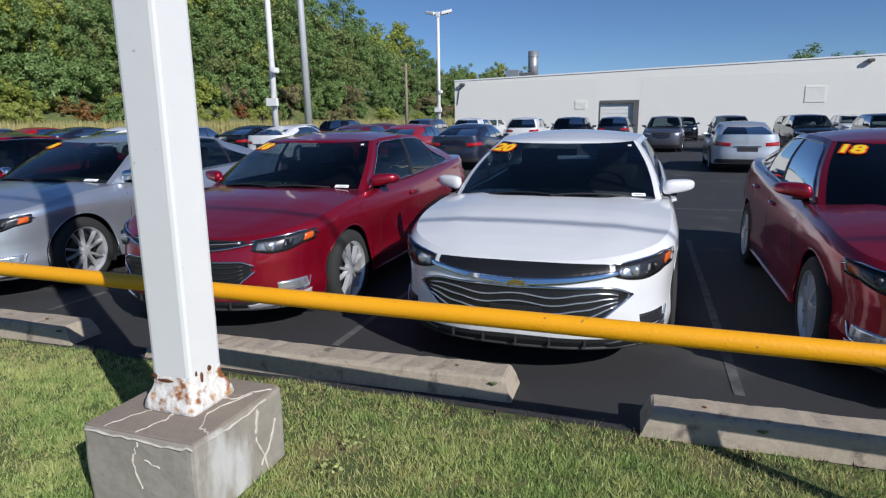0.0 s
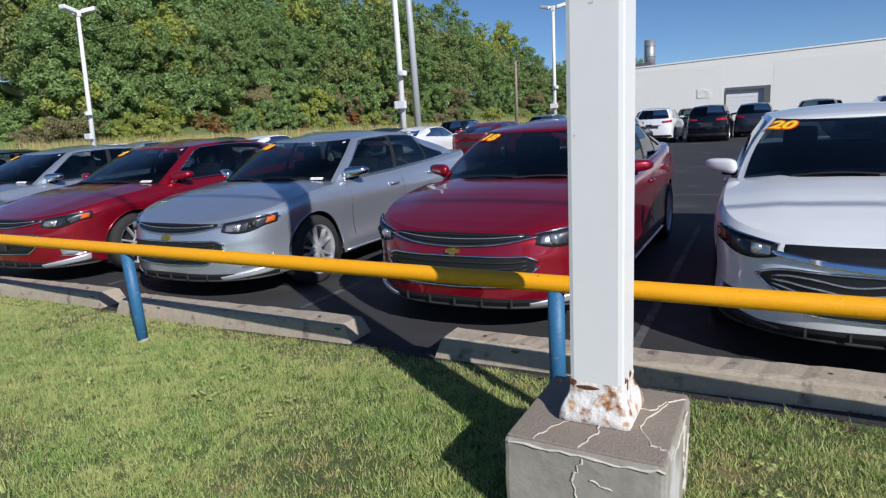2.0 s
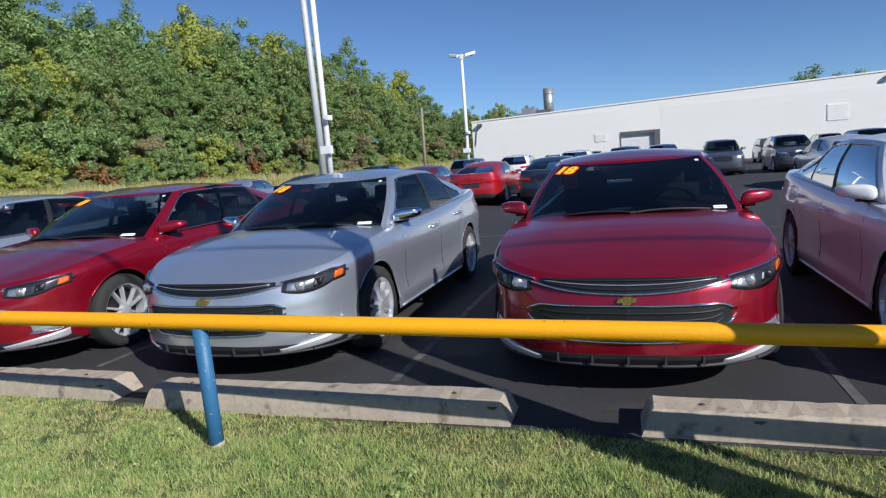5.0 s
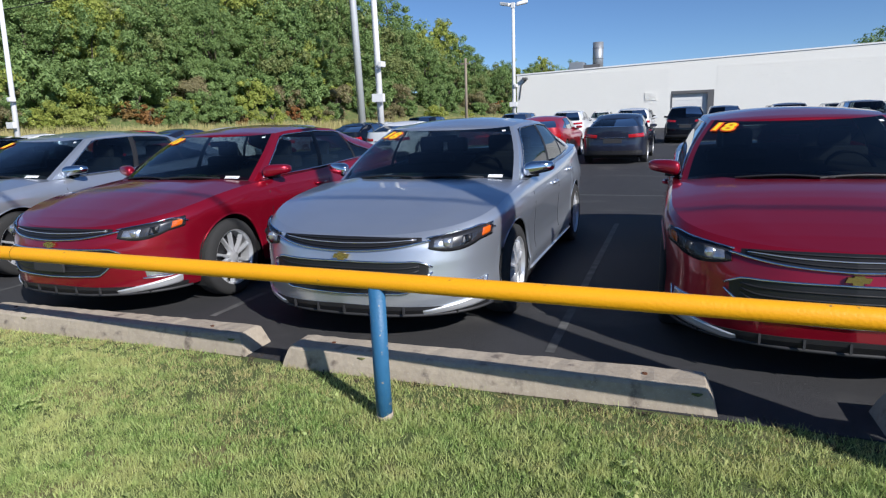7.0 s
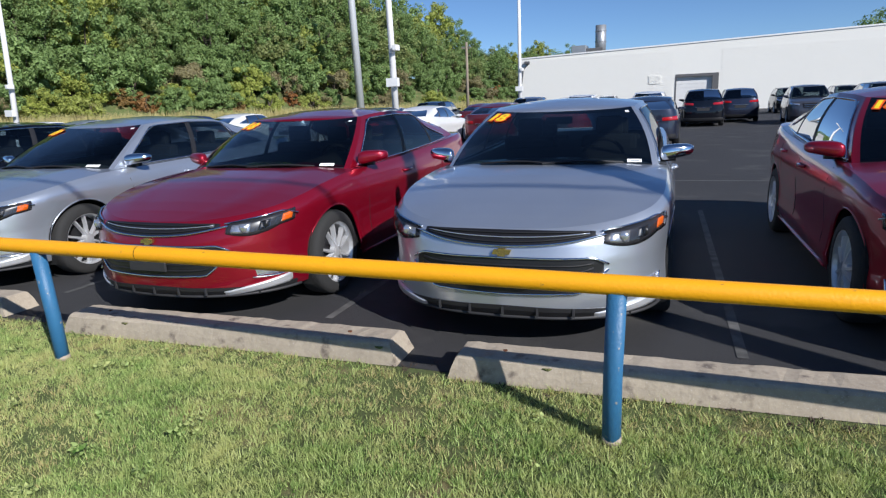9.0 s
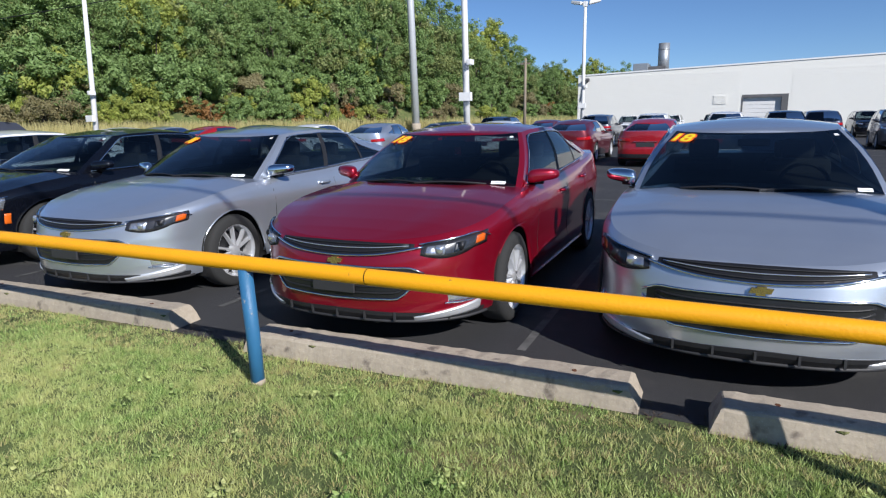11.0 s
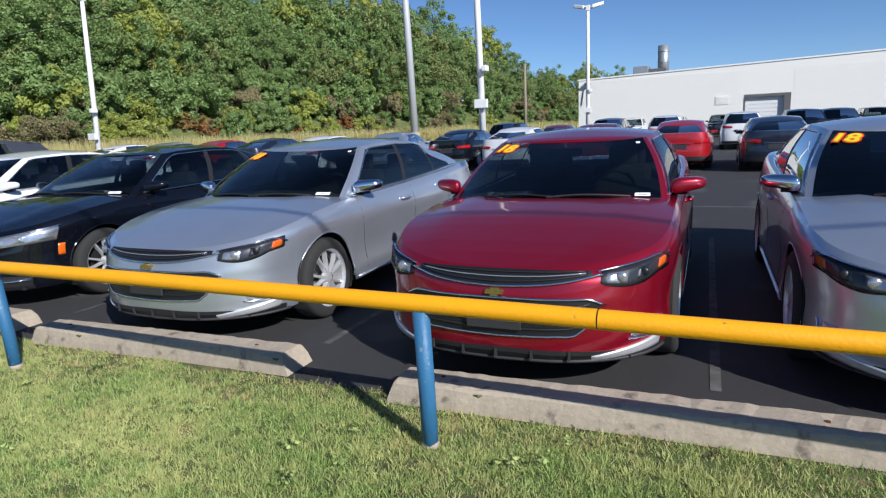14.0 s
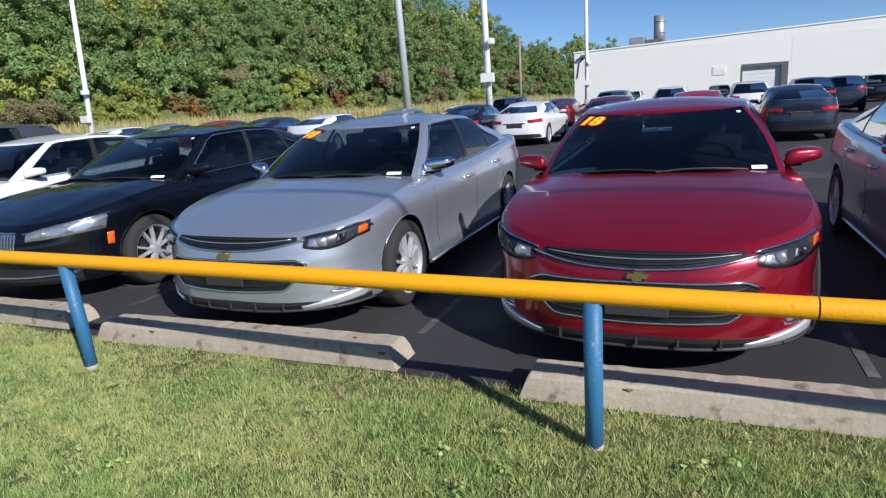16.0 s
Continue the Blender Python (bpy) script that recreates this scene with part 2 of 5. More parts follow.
def leafy(name, a, b_col, c_col, patchy=False):
    m = bpy.data.materials.new(name)
    m.use_nodes = True
    t = m.node_tree
    bs = t.nodes["Principled BSDF"]
    bs.inputs["Roughness"].default_value = 0.55
    bs.inputs["Specular IOR Level"].default_value = 0.3
    geo = t.nodes.new("ShaderNodeNewGeometry")
    oi = t.nodes.new("ShaderNodeObjectInfo")
    r = t.nodes.new("ShaderNodeValToRGB")
    r.color_ramp.elements[0].color, r.color_ramp.elements[1].color = (*a, 1), (*b_col, 1)
    mid = r.color_ramp.elements.new(0.55)
    mid.color = (*[(p + q) / 2 for p, q in zip(a, b_col)], 1)
    t.links.new(geo.outputs["Random Per Island"], r.inputs["Fac"])
    mx = t.nodes.new("ShaderNodeMix")
    mx.data_type = "RGBA"
    mx.inputs[7].default_value = (*c_col, 1)
    mr = t.nodes.new("ShaderNodeMath")
    mr.operation = "MULTIPLY"
    mr.inputs[1].default_value = 0.8
    if patchy:
        geo_tc = t.nodes.new("ShaderNodeTexCoord")
        small, large = t.nodes.new("ShaderNodeTexNoise"), t.nodes.new("ShaderNodeTexNoise")
        small.inputs["Scale"].default_value, large.inputs["Scale"].default_value = 9.0, 1.4
        both = t.nodes.new("ShaderNodeMath")
        both.operation = "ADD"
        spread = t.nodes.new("ShaderNodeMapRange")
        spread.inputs["From Min"].default_value, spread.inputs["From Max"].default_value = 0.8, 1.25
        for k, n in enumerate((small, large)):
            t.links.new(geo_tc.outputs["Object"], n.inputs["Vector"])
            t.links.new(n.outputs["Fac"], both.inputs[k])
        t.links.new(both.outputs[0], spread.inputs["Value"])
        t.links.new(spread.outputs["Result"], mr.inputs[0])
    else:
        t.links.new(oi.outputs["Random"], mr.inputs[0])
    t.links.new(mr.outputs[0], mx.inputs[0])
    t.links.new(r.outputs["Color"], mx.inputs[6])
    t.links.new(mx.outputs[2], bs.inputs["Base Color"])
    tl = t.nodes.new("ShaderNodeBsdfTranslucent")
    t.links.new(mx.outputs[2], tl.inputs[0])
    ms = t.nodes.new("ShaderNodeMixShader")
    ms.inputs[0].default_value = 0.3
    t.links.new(bs.outputs[0], ms.inputs[1])
    t.links.new(tl.outputs[0], ms.inputs[2])
    t.links.new(ms.outputs[0], t.nodes["Material Output"].inputs[0])
    return m


M_LEAF = leafy("leaves", (0.10, 0.18, 0.05), (0.36, 0.49, 0.18), (0.20, 0.29, 0.10))
M_LEAF_D = leafy("olive_leaves", (0.13, 0.19, 0.06), (0.38, 0.42, 0.16), (0.24, 0.27, 0.10))
M_LEAF_B = leafy("withered_leaves", (0.20, 0.16, 0.08), (0.40, 0.36, 0.20), (0.27, 0.25, 0.12))
M_LEAF_Y = leafy("yellowing_leaves", (0.24, 0.32, 0.06), (0.48, 0.50, 0.12), (0.34, 0.38, 0.10))
M_LEAF_R = leafy("rust_leaves", (0.30, 0.12, 0.04), (0.44, 0.20, 0.08), (0.28, 0.2, 0.07))
M_GRASS = leafy("grass_blades", (0.10, 0.20, 0.035), (0.56, 0.70, 0.25), (0.62, 0.62, 0.26), True)
M_STRAW = leafy("straw_blades", (0.42, 0.37, 0.16), (0.64, 0.57, 0.28), (0.52, 0.47, 0.20))


# ---- mesh helpers ----
def make_mesh(name, verts, faces, material, smooth=False):
    me = bpy.data.meshes.new(name)
    me.from_pydata([tuple(map(float, v)) for v in verts], [], [tuple(map(int, f)) for f in faces])
    if smooth:
        me.polygons.foreach_set("use_smooth", np.ones(len(me.polygons), bool))
    me.materials.append(material)
    me.update()
    return me


def bm_mesh(name, bm, material, smooth=False):
    bmesh.ops.recalc_face_normals(bm, faces=bm.faces)
    me = bpy.data.meshes.new(name)
    bm.to_mesh(me)
    bm.free()
    if smooth:
        me.polygons.foreach_set("use_smooth", [len(p.vertices) < 5 for p in me.polygons])
    me.materials.append(material)
    return me


def child(name, me, parent, m=None, label=""):
    ob = new(name, me)
    ob.parent = parent
    if m is not None:
        ob.matrix_basis = m
    return tagged(ob, label)


def part(name, bm, material, parent, label="", smooth=False, m=None):
    return child(name, bm_mesh(name, bm, material, smooth), parent, m, label)


def box(bm, x0, x1, y0, y1, z0, z1, bevel=0.0):
    r = bmesh.ops.create_cube(bm, size=1)
    for v in r["verts"]:
        v.co = Vector(((x0 + x1) / 2 + v.co.x * (x1 - x0), (y0 + y1) / 2 + v.co.y * (y1 - y0), (z0 + z1) / 2 + v.co.z * (z1 - z0)))
    if bevel:
        es = list({e for v in r["verts"] for e in v.link_edges})
        bmesh.ops.bevel(bm, geom=es, offset=bevel, segments=2, affect="EDGES", profile=0.6)
    return bm


def a_box(*a, **k):
    return box(bmesh.new(), *a, **k)


def tube(bm, pts, r, sides=6, caps=True):
    """A round bar along points; r may be one radius or one a point."""
    pts = [Vector(p) for p in pts]
    rs = r if isinstance(r, (list, tuple)) else [r] * len(pts)
    rings = []
    for i, p in enumerate(pts):
        d = (pts[min(i + 1, len(pts) - 1)] - pts[max(i - 1, 0)]).normalized()
        side = d.cross(Vector((0, 0, 1)))
        if side.length < 1e-3:
            side = Vector((1, 0, 0))
        side.normalize()
        up = side.cross(d)
        rings.append([bm.verts.new(p + (side * math.cos(a) + up * math.sin(a)) * rs[i]) for a in [2 * math.pi * k / sides for k in range(sides)]])
    for a, b in zip(rings, rings[1:]):
        for k in range(sides):
            bm.faces.new((a[k], a[(k + 1) % sides], b[(k + 1) % sides], b[k]))
    if caps:
        bm.faces.new(rings[0])
        bm.faces.new(rings[-1][::-1])
    return bm


def a_tube(*a, **k):
    return tube(bmesh.new(), *a, **k)


def lathe(bm, prof, n=32, axis="x"):
    """A turned shape: prof holds (radius, along the axis)."""
    rings = []
    for r, h in prof:
        ring = []
        for k in range(n):
            a = 2 * math.pi * k / n
            c, s = r * math.cos(a), r * math.sin(a)
            ring.append(bm.verts.new((h, c, s) if axis == "x" else (c, s, h)))
        rings.append(ring)
    for a, b in zip(rings, rings[1:]):
        for k in range(n):
            bm.faces.new((a[k], a[(k + 1) % n], b[(k + 1) % n], b[k]))
    return bm


def grid_faces(nr, nc):
    i = np.arange(nr - 1)[:, None] * nc + np.arange(nc - 1)[None, :]
    return np.stack([i, i + 1, i + nc + 1, i + nc], -1).reshape(-1, 4)


def spline(ctrl, per):
    """Catmull-Rom through the control points, per steps between two."""
    c = np.array(ctrl, float)
    p = np.vstack([2 * c[0] - c[1], c, 2 * c[-1] - c[-2]])
    out = []
    for i in range(1, len(p) - 2):
        for k in range(per):
            t = k / per
            out.append(0.5 * (2 * p[i] + (p[i + 1] - p[i - 1]) * t + (2 * p[i - 1] - 5 * p[i] + 4 * p[i + 1] - p[i + 2]) * t * t
                              + (3 * p[i] - p[i - 1] - 3 * p[i + 1] + p[i + 2]) * t ** 3))
    out.append(c[-1])
    return np.array(out)


# ---- the lot, lawn and setting ----
ground_bm = bmesh.new()
box(ground_bm, -900, 900, -900, 900, -0.5, 0.0)
ground = tagged(new("ground", bm_mesh("ground", ground_bm, M_SOIL)), "mown lawn ground with dry patches", "lawn", kind="structure")
lot = tagged(new("pavement", bm_mesh("pavement", a_box(-37, 70, 0.50, 64, -0.3, 0.006), M_ASPHALT)), "dark worn asphalt car lot", "asphalt", kind="structure")
# never in view: asphalt strip added only for the cars to reflect
road = tagged(new("road", bm_mesh("road", a_box(-200, 200, -16, -6, -0.3, 0.008), M_ASPHALT)), "unseen asphalt road added behind the lawn for reflections", "road", kind="structure")
rng = np.random.default_rng(3)


def bay_line(x0, y0, x1, y1, w):
    d = Vector((x1 - x0, y1 - y0, 0)).normalized()
    s = Vector((-d.y, d.x, 0)) * w / 2
    bm = bmesh.new()
    a, b = Vector((x0, y0, 0.010)), Vector((x1, y1, 0.010))
    bm.faces.new([bm.verts.new(v) for v in (a - s, b - s, b + s, a + s)])
    child("bay_line", bm_mesh("bay_line", bm, M_LINE), lot, label="worn white bay line")


for bx in (-16.1, -13.4, -10.75, -8.0, -5.4, -2.75, 0.0, 2.6, 5.3):
    bay_line(bx, 1.1, bx - 0.1, 5.9, 0.06)
bay_line(-30, 8.9, 12, 8.9, 0.09)


# ---- grass ----
def blades(name, n, x0, x1, y0, y1, hmin, hmax, width, material, label, keep=None, lean=0.5, seed=1, tuft=16, spread=0.015):
    g = np.random.default_rng(seed)
    m = max(1, n // tuft)
    cx, cy, grow = g.uniform(x0, x1, m), g.uniform(y0, y1, m), g.gamma(6, 1 / 6, m)
    k = g.integers(0, m, n)
    off = g.normal(0, spread, (n, 2))
    p = np.stack([cx[k], cy[k]], 1) + off
    grow = grow[k]
    if keep is not None:
        ok = keep(p, g)
        p, off, grow = p[ok], off[ok], grow[ok]
    n = len(p)
    a = g.uniform(0, 2 * math.pi, n)
    h = g.uniform(hmin, hmax, n) * np.clip(grow, 0.5, 1.8)
    w = width * g.uniform(0.6, 1.2, n)
    la, ll = np.arctan2(off[:, 1], off[:, 0]) + g.normal(0, 0.6, n), h * g.uniform(0.05, lean, n)
    v = np.zeros((n, 3, 3))
    side = np.stack([np.cos(a), np.sin(a)], 1) * w[:, None] / 2
    tip = np.stack([np.cos(la), np.sin(la)], 1) * ll[:, None]
    v[:, 0, :2], v[:, 1, :2] = p - side, p + side
    v[:, 2, :2], v[:, 2, 2] = p + tip, h * 0.96
    k = np.arange(n)[:, None] * 3
    tris = (k + [0, 1, 2]).reshape(-1, 3)
    me = bpy.data.meshes.new(name)
    me.vertices.add(n * 3)
    me.vertices.foreach_set("co", v.reshape(-1))
    me.loops.add(tris.size)
    me.loops.foreach_set("vertex_index", tris.reshape(-1).astype(np.int32))
    me.polygons.add(len(tris))
    me.polygons.foreach_set("loop_start", np.arange(0, tris.size, 3, dtype=np.int32))
    me.materials.append(material)
    me.update(calc_edges=True)
    return tagged(new(name, me), label, "grass", kind="stuff")


def lawn_edge(x):
    return 0.47 + 0.03 * np.sin(x * 3.1) + 0.025 * np.sin(x * 7.7 + 1)


def dry_patch(p):
    return np.sin(p[:, 0] * 1.9 + 0.6) * np.cos(p[:, 1] * 3.1 + p[:, 0] * 0.7) + 0.5 * np.sin(p[:, 0] * 5.3) * np.sin(p[:, 1] * 6.1)


def on_lawn(p, g):
    inside = p[:, 1] < lawn_edge(p[:, 0])
    plinth = (p[:, 0] > -0.09) & (p[:, 0] < 0.50) & (p[:, 1] > -0.83) & (p[:, 1] < -0.23)
    worn = (p[:, 1] > 0.2 + 0.06 * np.sin(p[:, 0] * 4.1)) & (g.random(len(p)) < 0.6)
    return inside & ~plinth & ~worn & (dry_patch(p) + g.normal(0, 0.45, len(p)) < 0.75)


def on_dry(p, g):
    plinth = (p[:, 0] > -0.09) & (p[:, 0] < 0.50) & (p[:, 1] > -0.83) & (p[:, 1] < -0.23)
    edge = np.abs(p[:, 1] - 0.32 - 0.05 * np.sin(p[:, 0] * 4.1)) < 0.17
    near_post = np.min(np.abs(p[:, :1] - np.array([[3.1, -0.15, -3.35, -6.65, -9.85, -13.1]])), 1) < 0.22
    return (p[:, 1] < lawn_edge(p[:, 0])) & ~plinth & ((dry_patch(p) + g.normal(0, 0.4, len(p)) > 0.55) | (edge & (g.random(len(p)) < 0.8)) | (near_post & (np.abs(p[:, 1]) < 0.16) & (g.random(len(p)) < 0.8)))


blades("lawn_grass", 880000, -14, 3.6, -1.5, 0.55, 0.010, 0.034, 0.0048, M_GRASS, "short mown green lawn grass", on_lawn, 1.0, 1)
blades("dry_grass", 190000, -14, 3.6, -1.5, 0.55, 0.010, 0.030, 0.0045, M_STRAW, "dry straw-coloured grass in the lawn", on_dry, 1.4, 2)
blades("verge_grass", 90000, -14, 6.0, -6.0, -1.5, 0.02, 0.05, 0.014, M_GRASS, "short mown green lawn grass", None, 1.0, 7, 10, 0.03)
blades("far_lawn_grass", 40000, -32, -14, -3.0, 0.55, 0.03, 0.07, 0.012, M_GRASS, "short mown green lawn grass", on_lawn, 0.9, 5)


def clover(bm, x, y, g):
    for k in range(int(g.integers(9, 16))):
        a, r = g.uniform(0, 6.28), g.uniform(0.01, 0.06)
        c = Vector((x + r * math.cos(a), y + r * math.sin(a), g.uniform(0.035, 0.06)))
        s = g.uniform(0.006, 0.012)
        q = Euler((g.uniform(-0.5, 0.5), g.uniform(-0.5, 0.5), a)).to_matrix()
        vs = [bm.verts.new(c + q @ Vector((s * math.cos(b) * f, s * math.sin(b), 0.004 * math.cos(2 * b)))) for b, f in ((0, 1.7), (1.0, 1), (2.1, 1), (3.14, 1.4), (4.2, 1), (5.2, 1))]
        bm.faces.new(vs)


cg = np.random.default_rng(8)
weed_bm = bmesh.new()
for k in range(46):
    x, y = cg.uniform(-9.5, 1.2), cg.uniform(-1.2, 0.25)
    if -0.2 < x < 0.65 and -0.95 < y < -0.1:
        continue
    clover(weed_bm, x, y, cg)
tagged(new("lawn_weeds", bm_mesh("lawn_weeds", weed_bm, M_GRASS)), "small broad-leaved weeds growing in the lawn", "weeds", kind="stuff")


# ---- wheel stops ----
def wheel_stop(length, seed):
    g = np.random.default_rng(seed)
    nx = 42
    prof = [(0.0, 0.0), (0.008, 0.06), (0.02, 0.115), (0.03, 0.128), (0.05, 0.135), (0.22, 0.135), (0.245, 0.125), (0.265, 0.07), (0.28, 0.0)]
    v = []
    for i in range(nx):
        u = i / (nx - 1)
        x = u * length
        inset = 0.07 * max(0, 1 - x / 0.05) + 0.07 * max(0, 1 - (length - x) / 0.05)
        for k, (py, pz) in enumerate(prof):
            rough = 0.0018 * g.normal() if k not in (0, 8) else 0
            end = (0.05 * pz / 0.135) * (1 if i == 0 else -1 if i == nx - 1 else 0)
            chip = -0.006 * (g.random() < 0.08) if k in (3, 4, 5) else 0
            v.append((x + end + rough, py + rough + 0.006 * math.sin(x * 2.1 + seed), pz + rough + chip - 0.1 * inset * (pz > 0.08)))
    f = [tuple(q) for q in grid_faces(nx, len(prof))]
    f += [tuple(range(len(prof)))[::-1], tuple((nx - 1) * len(prof) + k for k in range(len(prof)))]
    return make_mesh("wheel_stop", v, f, M_CONCRETE)


STOPS = ((2.08, 0.45, 2.5), (-1.13, 0.51, 2.52), (-4.25, 0.42, 2.44), (-7.10, 0.39, 2.52), (-10.30, 0.42, 2.42), (-13.2, 0.44, 2.45), (-16.1, 0.44, 2.45), (5.2, 0.5, 2.5))
for i, (x, y, ln) in enumerate(STOPS):
    ob = tagged(new("wheel_stop", wheel_stop(ln, 20 + i)), "weathered tan concrete wheel stop on asphalt", "wheel stop", "wheel stops along the lawn")
    ob.matrix_world = pose(x, y, 0.004, 0, 0, 2.2)
    for u in (0.12, 0.86):
        part("pin_hole", a_tube([(ln * u, 0.135, 0.128), (ln * u, 0.135, 0.1375)], 0.013, 10), M_RUST, ob, "rusty steel pin in its hole", True)
        part("chip", a_tube([(ln * u + 0.22, 0.012, 0.104), (ln * u + 0.25, 0.013, 0.101), (ln * u + 0.27, 0.014, 0.107)], [0.004, 0.009, 0.003], 6), M_SOIL, ob, "small dark chip in the edge", True)

# dirt and mulch strip along the stops
blades("dead_mulch", 9000, -14, 4, 0.36, 0.62, 0.004, 0.02, 0.012, mat("mulch", (0.07, 0.05, 0.035), 0.95), "dark soil crumbs and dead leaves along the stops", None, 2.0, 6)

# ---- railing ----
railing = tagged(new("railing"), "low yellow pipe rail on blue steel posts", "railing")
def rail_z(x):
    return 0.703 + 0.0038 * min(max(-x, 0), 8.5)


joints = [-22.0, -12.3, -5.85, 3.9, 9.0]
for a, b in zip(joints, joints[1:]):
    pts = [(a + 0.003 + (b - a - 0.006) * k / 12, 0, rail_z(a + (b - a) * k / 12)) for k in range(13)]
    part("rail_pipe", a_tube(pts, 0.0425, 24, caps=False), M_RAIL, railing, "yellow painted steel pipe", True)
    part("rail_joint", a_tube([(b - 0.002, 0, pts[-1][2]), (b + 0.006, 0, pts[-1][2])], 0.0415, 24), M_TRIM, railing, "dark joint line in the pipe", True)
for px, lean in ((6.3, 0), (3.1, 0), (-0.15, 0.005), (-3.35, 0.01), (-6.65, 0.0), (-9.85, -0.01), (-13.1, 0), (-16.3, 0), (-19.5, 0)):
    bm = bmesh.new()
    tube(bm, [(px, 0.03, -0.05), (px, 0.02, 0.3), (px + lean, 0.0, rail_z(px) - 0.03)], 0.040, 20)
    post = part("post", bm, M_BLUE, railing, "blue painted steel post", True)
    part("rust_ring", a_tube([(px, 0.03, 0.0), (px, 0.03, 0.035)], [0.043, 0.0415], 20), M_CONCRETE, post, "pale worn ring at the post's foot", True)

# ---- white pole on its plinth ----
PX, PY = 0.20, -0.508
pole = tagged(new("sign_pole"), "square white steel sign pole with rusty base on cracked concrete plinth", "pole")
pole.location = (PX, PY, 0)
bm = bmesh.new()
box(bm, -0.28, 0.285, -0.312, 0.27, -0.05, 0.350, 0.018)
bmesh.ops.subdivide_edges(bm, edges=bm.edges, cuts=5, use_grid_fill=True)
for v in bm.verts:
    d = noise.noise_vector(v.co * 9) * 0.006
    v.co += d
plinth = part("plinth", bm, M_PLINTH, pole, "cracked weathered concrete plinth")
part("plinth_cap", a_box(-0.27, 0.275, -0.302, 0.26, 0.345, 0.357, 0.005), M_PLINTH_TOP, plinth, "brownish worn concrete top")


def crack(pts, w, face):
    bm = bmesh.new()
    g = np.random.default_rng(len(pts) * 7 + int(w * 1e4))
    fine = []
    for a, b in zip(pts, pts[1:]):
        for k in range(6):
            t = k / 6
            fine.append([a[j] + (b[j] - a[j]) * t + g.normal(0, 0.004) for j in range(2)])
    fine.append(list(pts[-1]))
    P = [face(*q) for q in fine]
    tube(bm, P, [w * g.uniform(0.5, 1.3) for _ in P], 5)
    part("crack", bm, M_CRACK, plinth, "pale filled crack")


TOPF = lambda a, b: (a - 0.09, b + 0.08, 0.357)
FRONT = lambda a, b: (a - 0.09, -0.314, b)
RIGHT = lambda a, b: (0.287, a + 0.08, b)
crack([(0.10, -0.16), (0.12, -0.26), (0.08, -0.38)], 0.0035, TOPF)
crack([(0.02, -0.17), (-0.05, -0.28), (-0.08, -0.38)], 0.003, TOPF)
crack([(0.16, -0.03), (0.27, 0.0), (0.30, 0.08), (0.365, 0.13)], 0.004, TOPF)
crack([(0.30, 0.06), (0.24, -0.16), (0.30, -0.26), (0.365, -0.30)], 0.004, TOPF)
crack([(-0.17, 0.335), (0.02, 0.335), (0.2, 0.33), (0.37, 0.335)], 0.006, FRONT)
crack([(0.10, 0.33), (0.06, 0.22), (0.10, 0.12)], 0.004, FRONT)
crack([(0.12, 0.25), (0.2, 0.23)], 0.003, FRONT)
crack([(-0.30, 0.335), (-0.10, 0.33), (0.06, 0.34)], 0.005, RIGHT)
crack([(0.0, 0.33), (-0.03, 0.2), (0.02, 0.09), (0.05, 0.0)], 0.007, RIGHT)
crack([(0.12, 0.22), (0.07, 0.12), (0.0, 0.05)], 0.005, RIGHT)

HALF = 0.098
part("shaft", a_box(-HALF, HALF, -HALF, HALF, 0.45, 9.5, 0.018), M_WHITE, pole, "white painted square steel shaft")
bm = bmesh.new()
box(bm, -HALF - 0.002, HALF + 0.002, -HALF - 0.002, HALF + 0.002, 0.355, 0.52, 0.018)
bmesh.ops.subdivide_edges(bm, edges=bm.edges, cuts=4, use_grid_fill=True)
for v in bm.verts:
    k = max(0, 1 - (v.co.z - 0.35) / 0.11)
    out = 1 + 0.36 * (1 - (1 - k) ** 2.2)
    n = noise.noise(v.co * 14) * 0.012 * k
    v.co.x *= out + n
    v.co.y *= out + n
part("base_collar", bm, M_RUSTY, pole, "flaking white paint with rust stains", True)


def rust_scab(x, y, z, sx, sz, axis, seed):
    bm = bmesh.new()
    bmesh.ops.create_icosphere(bm, subdivisions=2, radius=1)
    for v in bm.verts:
        d = 1 + 0.5 * noise.noise(v.co * 2.3 + Vector((seed, 0, 0)))
        v.co = Vector((v.co.x * (sx if axis == "x" else 0.004), v.co.y * (0.004 if axis == "x" else sx), v.co.z * sz)) * d + Vector((x, y, z))
    part("rust_scab", bm, M_RUST, pole, "dark rust hole through the paint")


for k, (x, y, z, sx, sz, ax) in enumerate(((-0.03, -0.10, 0.49, 0.045, 0.008, "x"), (-0.085, -0.10, 0.505, 0.015, 0.012, "x"), (0.099, -0.03, 0.49, 0.010, 0.025, "y"),
                                         (0.099, 0.02, 0.515, 0.012, 0.014, "y"), (0.099, -0.06, 0.52, 0.006, 0.012, "y"), (0.0, -0.12, 0.368, 0.02, 0.008, "x"), (0.121, -0.05, 0.372, 0.03, 0.008, "y"))):
    rust_scab(x, y, z, sx, sz, ax, k)


